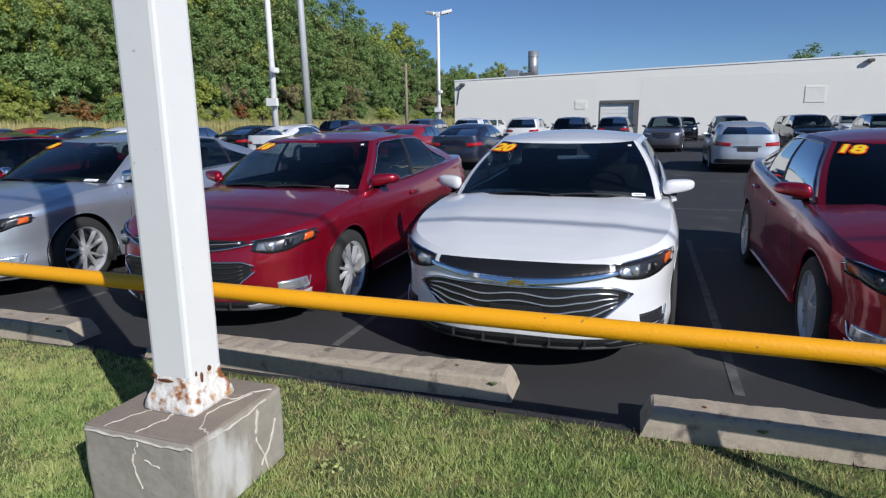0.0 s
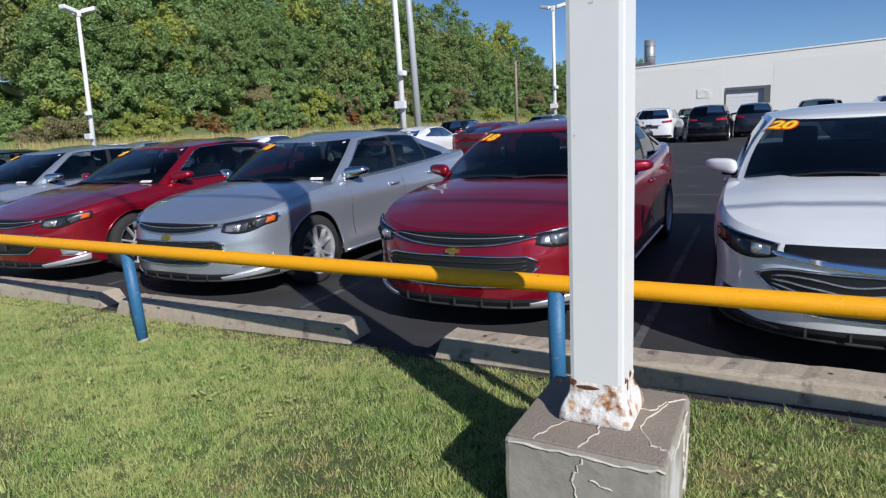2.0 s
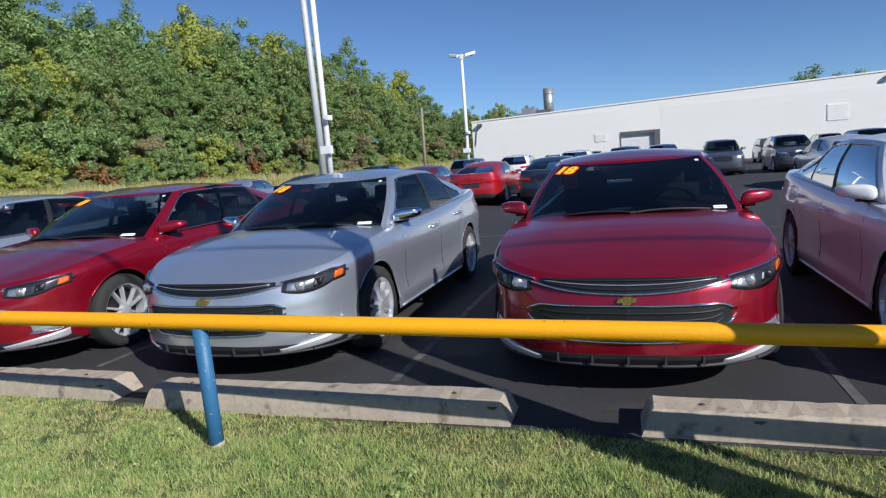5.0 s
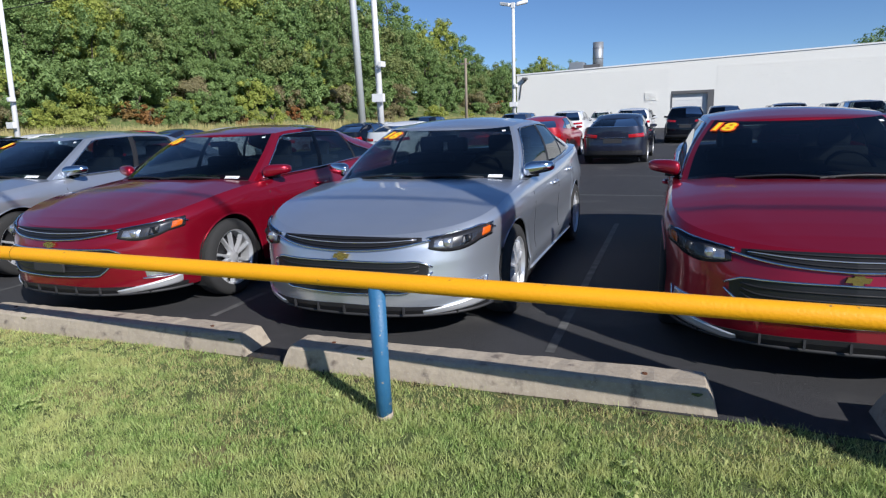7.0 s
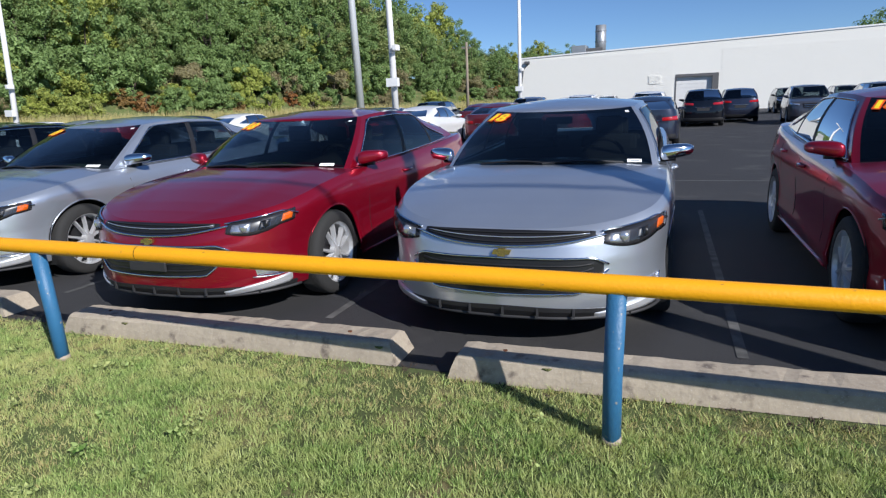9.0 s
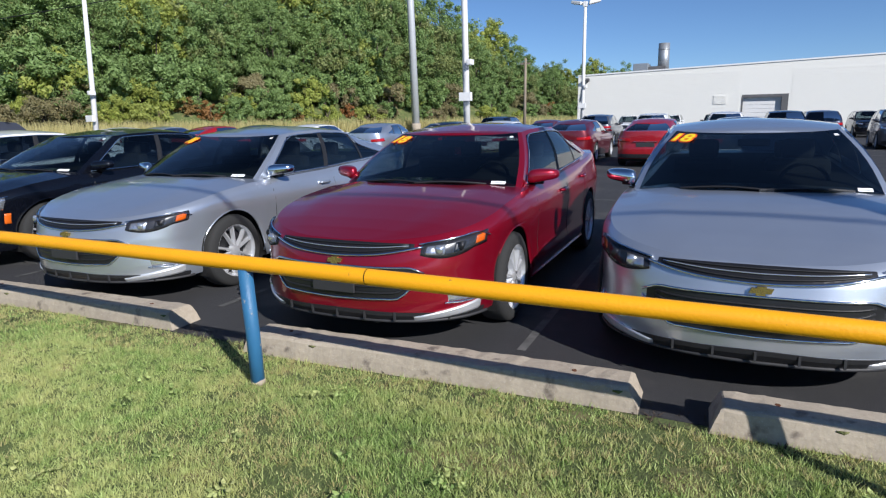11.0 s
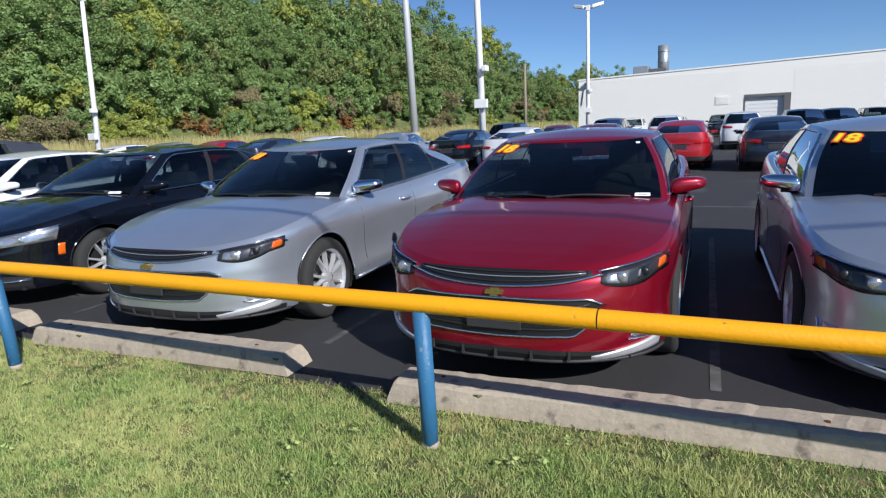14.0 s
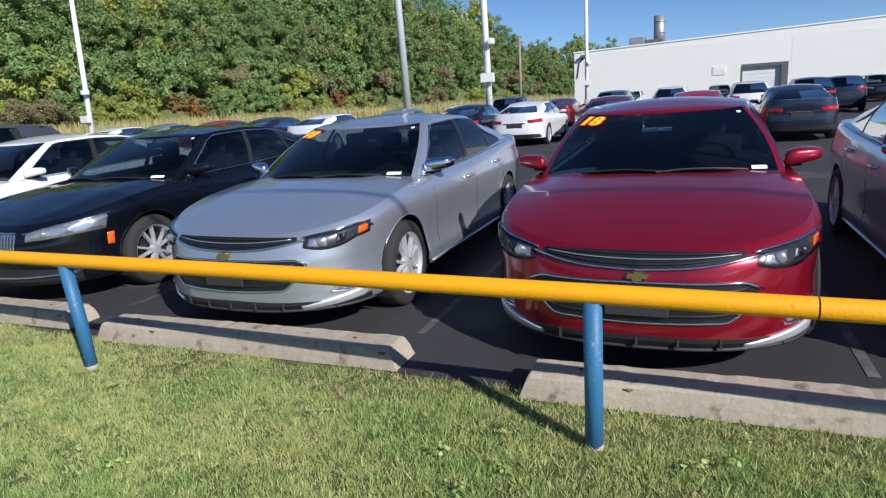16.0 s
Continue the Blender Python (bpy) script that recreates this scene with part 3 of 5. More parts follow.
# ---- cars ----
SEDAN = dict(
    outline=[(0, 0), (0.30, 0.025), (0.52, 0.10), (0.69, 0.215), (0.805, 0.36), (0.875, 0.56), (0.908, 0.80), (0.924, 1.3), (0.925, 2.0), (0.925, 2.8), (0.922, 3.5), (0.905, 4.15), (0.86, 4.55), (0.74, 4.78), (0.45, 4.89), (0, 4.92)],
    top=([0, 0.12, 0.3, 0.55, 0.85, 1.3, 2.5, 3.6, 4.3, 4.75, 4.92], [0.722, 0.748, 0.79, 0.838, 0.885, 0.93, 0.965, 1.02, 1.065, 1.085, 1.075]),
    crown=([0, 0.15, 0.7, 1.3, 3.9, 4.5, 4.92], [0.0, 0.020, 0.056, 0.066, 0.03, 0.02, 0.0]),
    nose=([0.15, 0.25, 0.42, 0.55, 0.66, 0.75, 0.9], [0.10, 0.02, 0.0, 0.010, 0.04, 0.10, 0.19]),
    tail=([0.15, 0.3, 0.5, 0.7, 0.9, 1.05], [0.10, 0.03, 0.0, 0.03, 0.02, 0.03]),
    base=[(0, 1.14), (0.42, 1.21), (0.765, 1.45), (0.81, 1.60), (0.83, 2.58), (0.83, 2.66), (0.815, 3.42), (0.81, 3.47), (0.765, 4.18), (0.66, 4.46), (0, 4.62)],
    roof=[(0, 2.05), (0.36, 2.075), (0.565, 2.16), (0.598, 2.27), (0.635, 2.72), (0.635, 2.79), (0.612, 3.32), (0.606, 3.37), (0.54, 3.68), (0.45, 3.77), (0, 3.83)],
    roofz=([2.0, 2.15, 2.4, 2.8, 3.2, 3.5, 3.85], [1.335, 1.362, 1.388, 1.405, 1.388, 1.345, 1.275]), cap=0.05,
    wheels=(1.0, 3.83), wr=0.335)
SUV = dict(
    outline=[(0, 0), (0.4, 0.02), (0.65, 0.09), (0.80, 0.2), (0.885, 0.42), (0.915, 0.75), (0.925, 1.3), (0.925, 2.0), (0.925, 2.8), (0.922, 3.4), (0.91, 4.0), (0.88, 4.3), (0.80, 4.5), (0.5, 4.62), (0, 4.65)],
    top=([0, 0.25, 0.75, 1.3, 2.5, 3.6, 4.3, 4.65], [0.93, 0.98, 1.05, 1.10, 1.12, 1.15, 1.17, 1.16]),
    crown=([0, 0.15, 0.7, 1.3, 4.65], [0.0, 0.03, 0.05, 0.05, 0.0]),
    nose=([0.15, 0.3, 0.5, 0.7, 0.85, 0.95, 1.1], [0.10, 0.03, 0.0, 0.01, 0.03, 0.08, 0.15]),
    tail=([0.15, 0.35, 0.6, 0.8, 1.0, 1.16], [0.10, 0.02, 0.0, 0.02, 0.04, 0.07]),
    base=[(0, 1.20), (0.45, 1.26), (0.74, 1.42), (0.80, 1.58), (0.815, 2.45), (0.815, 2.55), (0.81, 3.45), (0.805, 3.52), (0.79, 4.2), (0.72, 4.45), (0, 4.55)],
    roof=[(0, 1.86), (0.40, 1.89), (0.575, 1.98), (0.615, 2.12), (0.66, 2.62), (0.66, 2.70), (0.65, 3.4), (0.648, 3.46), (0.62, 3.98), (0.55, 4.15), (0, 4.22)],
    roofz=([1.8, 2.1, 2.9, 3.6, 4.3], [1.57, 1.61, 1.65, 1.63, 1.57]), cap=0.045,
    wheels=(0.93, 3.62), wr=0.36)


class Shape:
    def __init__(self, P, per=6):
        self.P = P
        self.half = spline(P["outline"], per)
        seg = np.linalg.norm(np.diff(self.half, axis=0), axis=1)
        self.arc = np.concatenate([[0], np.cumsum(seg)])
        self.length = self.half[-1, 1]

    def top(self, y):
        return np.interp(y, *self.P["top"])

    def at(self, x, y, z):
        """The body's skin: an outline point carried to the height z."""
        fx = np.interp(z, [0.15, 0.24, 0.33, 0.43, 0.52, 0.64, 0.74, 0.79, 0.84, 0.95, 1.2], [0.945, 0.983, 1.0, 0.982, 0.980, 0.992, 1.003, 1.0, 0.985, 0.955, 0.92])
        wf = np.clip(1 - y / 1.1, 0, 1) ** 1.3
        wr = np.clip(1 - (self.length - y) / 0.9, 0, 1) ** 1.3
        roll = np.clip(1 - (self.top(y) - z) / 0.075, 0, 1) ** 2      # the shoulder rolls in under the hood
        x = x - 0.026 * roll * np.clip(x / 0.3, -1, 1)
        y = y + 0.030 * roll * wf
        return np.stack(np.broadcast_arrays(x * fx, y + np.interp(z, *self.P["nose"]) * wf - np.interp(z, *self.P["tail"]) * wr, z), -1)

    def skin(self, s, z, side=1, off=0.0, rear=False):
        """A place on the skin, s metres round from the middle of the nose (or tail)."""
        s = abs(s) if not rear else self.arc[-1] - abs(s)

        def q(s, z):
            return Vector(self.at(np.interp(s, self.arc, self.half[:, 0]), np.interp(s, self.arc, self.half[:, 1]), z))
        p = q(s, z)
        n = (q(s + 0.01, z) - q(s - 0.01 if s > 0.01 else s, z)).cross(q(s, z + 0.01) - q(s, z - 0.01)).normalized()
        p += n * off
        return Vector((p.x * side, p.y, p.z))


def strip_patch(sh, s0, s1, lo, hi, off, side=1, n=14, rows=4, rear=False, both=False):
    """A sheet laid on the nose or tail between two curves lo(u) and hi(u), u from 0 to 1, with turned-in edges."""
    bm = bmesh.new()
    g = []
    for i in range(n + 1):
        u = i / n
        s = s0 + (s1 - s0) * u
        sd = side if not both else (1 if s >= 0 else -1)
        col = []
        a, b = lo(u), hi(u)
        for k in range(-1, rows + 2):
            z = a + (b - a) * min(max(k / rows, 0), 1)
            o = off if 0 <= k <= rows and 0 < i < n else -0.004
            col.append(bm.verts.new(sh.skin(abs(s), z, sd, o, rear)))
        g.append(col)
    for a, b in zip(g, g[1:]):
        for k in range(len(a) - 1):
            bm.faces.new((a[k], b[k], b[k + 1], a[k + 1]))
    return bm


def skin_line(sh, pts, r, off, rear=False, n=6):
    """A bar along the skin through (s, z) points; s may be negative."""
    c = spline(pts, n)
    return a_tube([sh.skin(abs(s), z, 1 if s >= 0 else -1, off, rear) for s, z in c], r, 6)


def wheel_meshes(r, dark=False):
    w = 0.105
    bm = lathe(bmesh.new(), [(r * 0.72, -w), (r * 0.76, -w * 1.02), (r * 0.9, -w * 1.0), (r * 0.975, -w * 0.85), (r, -w * 0.6), (r, w * 0.6), (r * 0.975, w * 0.85), (r * 0.9, w), (r * 0.76, w * 1.02), (r * 0.72, w)], 40)
    tyre = bm_mesh("tyre", bm, M_TYRE, True)
    ri = r * 0.735
    bm = lathe(bmesh.new(), [(ri * 1.0, w * 0.98), (ri * 0.95, w * 0.96), (ri * 0.91, w * 0.7), (ri * 0.90, -w * 0.9)], 40)
    for k in range(10):
        a = 2 * math.pi * (k // 2) / 5 + (0.17 if k % 2 else -0.17)
        tip = 2 * math.pi * (k // 2) / 5 + (0.26 if k % 2 else -0.26)
        p0 = Vector((0, math.cos(a), math.sin(a))) * ri * 0.18
        p1 = Vector((0, math.cos(tip), math.sin(tip))) * ri * 0.94
        d = (p1 - p0).normalized()
        sd = d.cross(Vector((1, 0, 0)))
        vs = []
        for p, ww, x in ((p0, 0.016, w * 0.86), ((p0 + p1) / 2, 0.012, w * 0.82), (p1, 0.015, w * 0.72)):
            for sx, dx in ((-1, -0.03), (-0.55, 0.006), (0.55, 0.006), (1, -0.03)):
                vs.append(bm.verts.new(p + sd * ww * sx + Vector((x + dx, 0, 0))))
        for j in range(2):
            for q in range(3):
                bm.faces.new((vs[j * 4 + q], vs[j * 4 + q + 1], vs[j * 4 + q + 5], vs[j * 4 + q + 4]))
    lathe(bm, [(0.001, w * 0.9), (ri * 0.12, w * 0.9), (ri * 0.22, w * 0.82), (ri * 0.24, w * 0.5)], 20)
    rim = bm_mesh("rim", bm, M_RIM)
    bm = lathe(bmesh.new(), [(0.001, 0.03), (ri * 0.62, 0.03), (ri * 0.62, 0.0), (ri * 0.9, -0.02), (ri * 0.9, -w * 0.9), (0.001, -w * 0.9)], 28)
    disc = bm_mesh("wheel", bm, M_RIM_DARK)
    return disc, tyre, rim


WHEELS = {0.335: wheel_meshes(0.335), 0.36: wheel_meshes(0.36)}


def digits(text, size, depth, grow, material, name):
    cu = bpy.data.curves.new(name, "FONT")
    cu.body, cu.size, cu.extrude, cu.offset = text, size, depth, grow
    cu.align_x, cu.align_y = "CENTER", "CENTER"
    tmp = bpy.data.objects.new(name, cu)
    scene.collection.objects.link(tmp)
    me = bpy.data.meshes.new_from_object(tmp.evaluated_get(bpy.context.evaluated_depsgraph_get()))
    bpy.data.objects.remove(tmp)
    me.materials.clear()
    me.materials.append(material)
    me.name = name
    return me


DIGIT_CACHE = {}


def build_car(kind, color, label, style="bow", year="", tag=False, near=True, amber=True, category="car"):
    P = SUV if kind == "suv" else SEDAN
    sh = Shape(P, 10 if near else 4)
    car = tagged(new("suv" if kind == "suv" else "sedan"), label, category)
    pm = PAINTS[color]
    L = sh.length
    # lower body wall
    loop = np.vstack([np.column_stack([-sh.half[::-1, 0], sh.half[::-1, 1]])[:-1], sh.half])
    fine = []
    for a, b in zip(loop, loop[1:]):
        m = max(1, int(np.linalg.norm(b - a) / (0.035 if near else 0.12)))
        fine += [a + (b - a) * k / m for k in range(m)]
    loop = np.array(fine + [loop[-1]])
    x, y = loop[:, 0], loop[:, 1]
    zb = np.interp(y, [0, 0.4, 0.7, 1.3, 3.4, 4.2, L], [0.20, 0.20, 0.22, 0.21, 0.22, 0.25, 0.27])
    R = P["wr"] + 0.045
    for yw in P["wheels"]:
        arch = P["wr"] + np.sqrt(np.clip(R ** 2 - (y - yw) ** 2, 0, None))
        zb = np.where((np.abs(y - yw) < R) & (np.abs(x) > 0.7), np.maximum(zb, arch), zb)
    zt = sh.top(y)
    nv = 26 if near else 8
    rows = []
    for k in range(nv):
        v = k / (nv - 1)
        z = zb + (zt - zb) * v
        rows.append(sh.at(x, y, z))
    W = np.stack(rows)
    V = W.reshape(-1, 3)
    F = grid_faces(nv, len(loop))
    body = child("body", make_mesh("body", V, F, pm, True), car)
    # arch lips
    if near:
        for yw in P["wheels"]:
            for sd in (1, -1):
                a = [k * math.pi / 18 for k in range(-1, 20)]
                pts = []
                for t in a:
                    yy, zz = yw + R * math.cos(t), max(P["wr"] + R * math.sin(t), 0.2)
                    pts.append(Vector(sh.at(np.interp(yy, sh.half[:, 1], sh.half[:, 0]), yy, zz)))
                pts = [Vector((p.x * sd - 0.004 * sd, p.y, p.z)) for p in pts]
                child("arch_lip", bm_mesh("arch_lip", a_tube(pts, 0.008, 6), pm, True), body)
    # top: hood, shelf, boot lid
    half = sh.half
    na = 17 if near else 7
    G = []
    for hx, hy in half:
        e = sh.at(hx, hy, sh.top(hy))
        t = np.linspace(-1, 1, na)
        cr = np.interp(hy, *P["crown"])
        z = e[2] + cr * (1 - np.abs(t) ** 2.2) + (0.010 * np.exp(-((np.abs(t) - 0.66) / 0.09) ** 2) * np.clip(hy / 0.4, 0, 1) if hy < 2 else 0)
        G.append(np.stack([e[0] * t, np.full(na, e[1]) + 0.0 * t, z], -1))
    G = np.array(G)
    cowl, deck = P["base"][2][1] + 0.08, P["base"][8][1] - 0.05
    ys = half[:, 1]
    i1 = int(np.searchsorted(ys, cowl))
    i2 = int(np.searchsorted(ys, deck))
    for nm, a, b, mm in (("hood", 0, i1, pm), ("dashboard_shelf", i1, i2, M_INTERIOR), ("boot_lid", i2, len(ys) - 1, pm)):
        g = G[a:b + 1]
        child(nm, make_mesh(nm, g.reshape(-1, 3), grid_faces(len(g), na), mm, True), car)
    # belt strip in paint over the shelf's edge
    for sd in (0, 1):
        cols = slice(0, 2) if sd == 0 else slice(na - 2, na)
        g = G[i1:i2 + 1, cols].copy()
        g[:, :, 2] += 0.004
        child("belt_panel", make_mesh("belt_panel", g.reshape(-1, 3), grid_faces(len(g), 2), pm, True), car)
    # cabin
    per = 8 if near else 3
    cb, cr_ = spline(P["base"], per), spline(P["roof"], per)
    vs = np.array([0, 0.06, 0.2, 0.35, 0.5, 0.65, 0.8, 0.91, 1.0])

    def cab(i, v, sd=1, off=0.0):
        b, r = cb[i], cr_[i]
        xe = np.interp(b[1], half[:, 1], half[:, 0]) * 0.95
        z0 = sh.top(b[1]) + np.interp(b[1], *P["crown"]) * (1 - min(1, abs(b[0]) / xe) ** 2.2) - 0.012
        z1 = np.interp(r[1], *P["roofz"])
        bulge = 0.035 * math.sin(math.pi * v)
        px, py = b[0] + (r[0] - b[0]) * v, b[1] + (r[1] - b[1]) * v
        cx, cy = px, (py - 2.9) * 0.35
        nn = math.hypot(cx, cy) or 1
        return ((px + cx / nn * (bulge + off)) * sd, py + cy / nn * (bulge + off), z0 + (z1 - z0) * v + 0.3 * (bulge + off))
    nb = len(cb)

    def cab_strip(nm, i0, i1, lo, hi, mm):
        """Cabin skin between two curves lo(i) and hi(i), on both sides."""
        for sd in (1, -1):
            pts = [[cab(i, lo(i) + (hi(i) - lo(i)) * w, sd) for i in range(i0, i1 + 1)] for w in (0, 0.33, 0.67, 1)]
            child(nm, make_mesh(nm, np.array(pts).reshape(-1, 3), grid_faces(4, i1 - i0 + 1), mm, True), car)

    def cab_part(nm, i0, i1, v0, v1, mm, sides=(1, -1), joined=False, off=0.0, lab=""):
        for sd in sides:
            sel = vs[(vs >= v0 - 1e-6) & (vs <= v1 + 1e-6)]
            if joined:
                idx = [(i, -1) for i in range(i1, i0, -1)] + [(i, 1) for i in range(i0, i1 + 1)]
            else:
                idx = [(i, sd) for i in range(i0, i1 + 1)]
            pts = [[cab(i, v, s, off) for i, s in idx] for v in sel]
            nr, nc = len(sel), len(idx)
            me = make_mesh(nm, np.array(pts).reshape(-1, 3), grid_faces(nr, nc), mm, True)
            ob = child(nm, me, car, None, lab)
    c = [k * per for k in range(11)]
    cab_part("windscreen", 0, c[2], 0, 1.0, M_GLASS, (1,), True, 0, "tinted windscreen glass")
    cab_part("a_pillar", c[2], c[3], 0, 1, pm)
    cab_part("front_window", c[3], c[4], 0.06, 0.91, M_SIDE)
    cab_part("b_pillar", c[4], c[5], 0.06, 0.91, M_TRIM, off=0.002)
    cab_part("rear_side_window", c[5], c[6], 0.06, 0.91, M_SIDE)
    cab_part("window_divider", c[6], c[7], 0.06, 0.91, M_TRIM, off=0.002)
    qe = c[8] - per // 3

    def glass_top(i):
        f = min(max((i - c[6]) / (qe - c[6]), 0), 1)
        return 0.91 - 0.74 * f ** 1.7
    cab_strip("quarter_window", c[7], qe, lambda i: 0.06, glass_top, M_SIDE)
    cab_strip("quarter_panel", c[7], qe, glass_top, lambda i: 0.91, pm)
    cab_part("c_pillar", qe, c[9], 0, 1, pm)
    cab_part("roof_rail_panel", c[3], c[8], 0.91, 1, pm)
    cab_part("belt_moulding", c[3], c[8], 0, 0.06, M_TRIM if near else pm)
    cab_part("rear_window", c[9], c[10], 0, 1, M_SIDE, (1,), False)
    cab_part("rear_window", c[9], c[10], 0, 1, M_SIDE, (-1,), False)
    RG = []
    for i in range(nb):
        p = np.array(cab(i, 1.0))
        t = np.linspace(-1, 1, 11)
        k = min(1, max(0, (p[1] - cr_[0, 1]) / 0.5)) * min(1, max(0, (cr_[-1, 1] - p[1]) / 0.5))
        RG.append(np.stack([p[0] * t, np.full(11, p[1]), p[2] + P["cap"] * (0.35 + 0.65 * k) * (1 - t ** 2) * min(1, abs(p[0]) / 0.3)], -1))
    RG = np.array(RG)
    child("roof", make_mesh("roof", RG.reshape(-1, 3), grid_faces(nb, 11), pm, True), car)
    # underbody and wheel wells
    bm = bmesh.new()
    box(bm, -0.62, 0.62, 0.35, L - 0.3, 0.17, 0.6)
    box(bm, -0.86, 0.86, P["wheels"][0] + R + 0.02, P["wheels"][1] - R - 0.02, 0.20, 0.5)
    box(bm, -0.7, 0.7, 0.25, 0.55, 0.2, 0.6)
    box(bm, -0.7, 0.7, L - 0.6, L - 0.2, 0.26, 0.6)
    part("underbody", bm, M_UNDER, car)
    for yw in P["wheels"]:
        for sd in (1, -1):
            bm = bmesh.new()
            a = [bm.verts.new((sd * xx, yw + (R + 0.012) * math.cos(t), max(0.16, P["wr"] + (R + 0.012) * math.sin(t)))) for xx in (0.89, 0.62) for t in [k * math.pi / 14 for k in range(-2, 17)]]
            for k in range(18):
                bm.faces.new((a[k], a[k + 1], a[k + 20], a[k + 19]))
            bm.faces.new(a[19:])
            part("wheel_well", bm, M_UNDER, car)
            disc, tyre, rim = WHEELS[P["wr"]]
            wm = pose(0.812 * sd, yw, P["wr"], 17 * (sd + yw), 0, 0 if sd > 0 else 180)
            w = child("wheel", disc, car, wm)
            child("tyre", tyre, w)
            child("rim", rim, w)
    # mirrors
    my = P["base"][3][1] + 0.10
    mz = sh.top(my) + 0.085
    for sd in (1, -1):
        bm = bmesh.new()
        bmesh.ops.create_icosphere(bm, subdivisions=3, radius=1)
        for v in bm.verts:
            s = 1 if v.co.y < 0 else 0.45
            q = [math.copysign(abs(k) ** 0.65, k) for k in v.co]
            v.co = Vector((sd * (0.93 + 0.118 * q[0]), my + 0.075 * q[1] * s + 0.045 * q[0], mz + 0.056 * max(q[2], -0.8) * (1 - 0.22 * q[0]) + 0.012 * q[0]))
        mir = part("mirror", bm, M_CHROME if (color == "silver" and style == "bow") else pm, car, "", True)
        part("mirror_arm", a_tube([(sd * 0.80, my + 0.02, mz - 0.06), (sd * 0.92, my + 0.02, mz - 0.045)], [0.022, 0.03], 8), M_TRIM, mir, "", True)
    # door seams and handles
    if near:
        for sd in (1, -1):
            for yy, lean in ((1.62, -0.05), (2.68, -0.03), (3.55, 0.12)):
                pts = []
                for k in range(9):
                    z = 0.30 + (sh.top(yy) - 0.33) * k / 8
                    yk = yy + lean * (k / 8 if yy < 3 else abs(k / 8 - 0.2))
                    p = sh.at(np.interp(yk, half[:, 1], half[:, 0]), yk, z)
                    pts.append((sd * (p[0] - 0.001), p[1], z))
                child("door_seam", bm_mesh("door_seam", a_tube(pts, 0.0035, 4), M_TRIM), body)
            pts = []
            for k in range(12):
                yk = 1.45 + 1.95 * k / 11
                p = sh.at(np.interp(yk, half[:, 1], half[:, 0]), yk, 0.235)
                pts.append((sd * (p[0] + 0.004), yk, 0.235))
            child("sill_trim", bm_mesh("sill_trim", a_tube(pts, 0.010, 6), pm, True), car)
            pts = [cab(c[3], v, sd, 0.006) for v in (0.05, 0.3, 0.6, 0.8)] + [cab(i, glass_top(i) if i > c[7] else 0.91, sd, 0.006) for i in range(c[3] + 1, qe + 1)]
            child("window_trim", bm_mesh("window_trim", a_tube(pts, 0.007, 5), M_CHROME, True), car, None, "chrome window surround")
            pts = [cab(i, 0.05, sd, 0.006) for i in range(c[3], qe + 1, 2)]
            child("window_trim", bm_mesh("window_trim", a_tube(pts, 0.007, 5), M_CHROME, True), car, None, "chrome window surround")
            for yy in (2.45, 3.38):
                z = sh.top(yy) - 0.13
                p = sh.at(np.interp(yy, half[:, 1], half[:, 0]), yy, z)
                pts = [(sd * (p[0] + o), yy + d, z) for d, o in ((-0.1, 0.0), (-0.07, 0.028), (0.07, 0.028), (0.1, 0.0))]
                child("door_handle", bm_mesh("door_handle", a_tube(pts, 0.014, 8), pm, True), car)
        # interior
        for sx in (-0.36, 0.36):
            for yy, hh in ((2.55, 1.12), (3.35, 1.08)):
                bm = bmesh.new()
                box(bm, sx - 0.24, sx + 0.24, yy - 0.05, yy + 0.10, 0.85, hh, 0.05)
                box(bm, sx - 0.12, sx + 0.12, yy + 0.01, yy + 0.10, hh - 0.01, hh + 0.16, 0.04)
                part("seat", bm, M_SEAT, car, "dark cloth seat")
        bm = bmesh.new()
        pts = [(0.36 + 0.165 * math.cos(t), 2.02 + 0.06 * math.sin(t), 0.955 + 0.15 * math.sin(t)) for t in [k * math.pi / 12 for k in range(25)]]
        tube(bm, pts, 0.015, 6, False)
        box(bm, 0.20, 0.52, 2.0, 2.03, 0.94, 0.97)
        part("steering_wheel", bm, M_INTERIOR, car)
        part("rear_view_mirror", a_box(-0.11, 0.11, 2.02, 2.05, 1.24, 1.30, 0.012), M_INTERIOR, car)

        def scr(a, v, off):
            """On the windscreen: a from -1 to 1 across, v from 0 to 1 up."""
            f = abs(a) * c[2]
            i = min(int(f), c[2] - 1)
            p, q = Vector(cab(i, v, 1 if a >= 0 else -1, off)), Vector(cab(i + 1, v, 1 if a >= 0 else -1, off))
            return p + (q - p) * (f - i)
        for a0, a1 in ((-0.55, 0.12), (0.02, 0.68)):
            pts = [scr(a0 + (a1 - a0) * k / 8, 0.05 + 0.035 * math.sin(math.pi * k / 8), 0.012) for k in range(9)]
            wi = child("wiper", bm_mesh("wiper", a_tube(pts, 0.008, 5), M_TRIM), car)
        pts = [[scr(a, v, 0.004) for a in np.linspace(-0.99, 0.99, 41)] for v in (0.0, 0.03)]
        me = make_mesh("cowl_panel", [p for r in pts for p in r], grid_faces(2, 41), M_TRIM)
        child("cowl_panel", me, car)

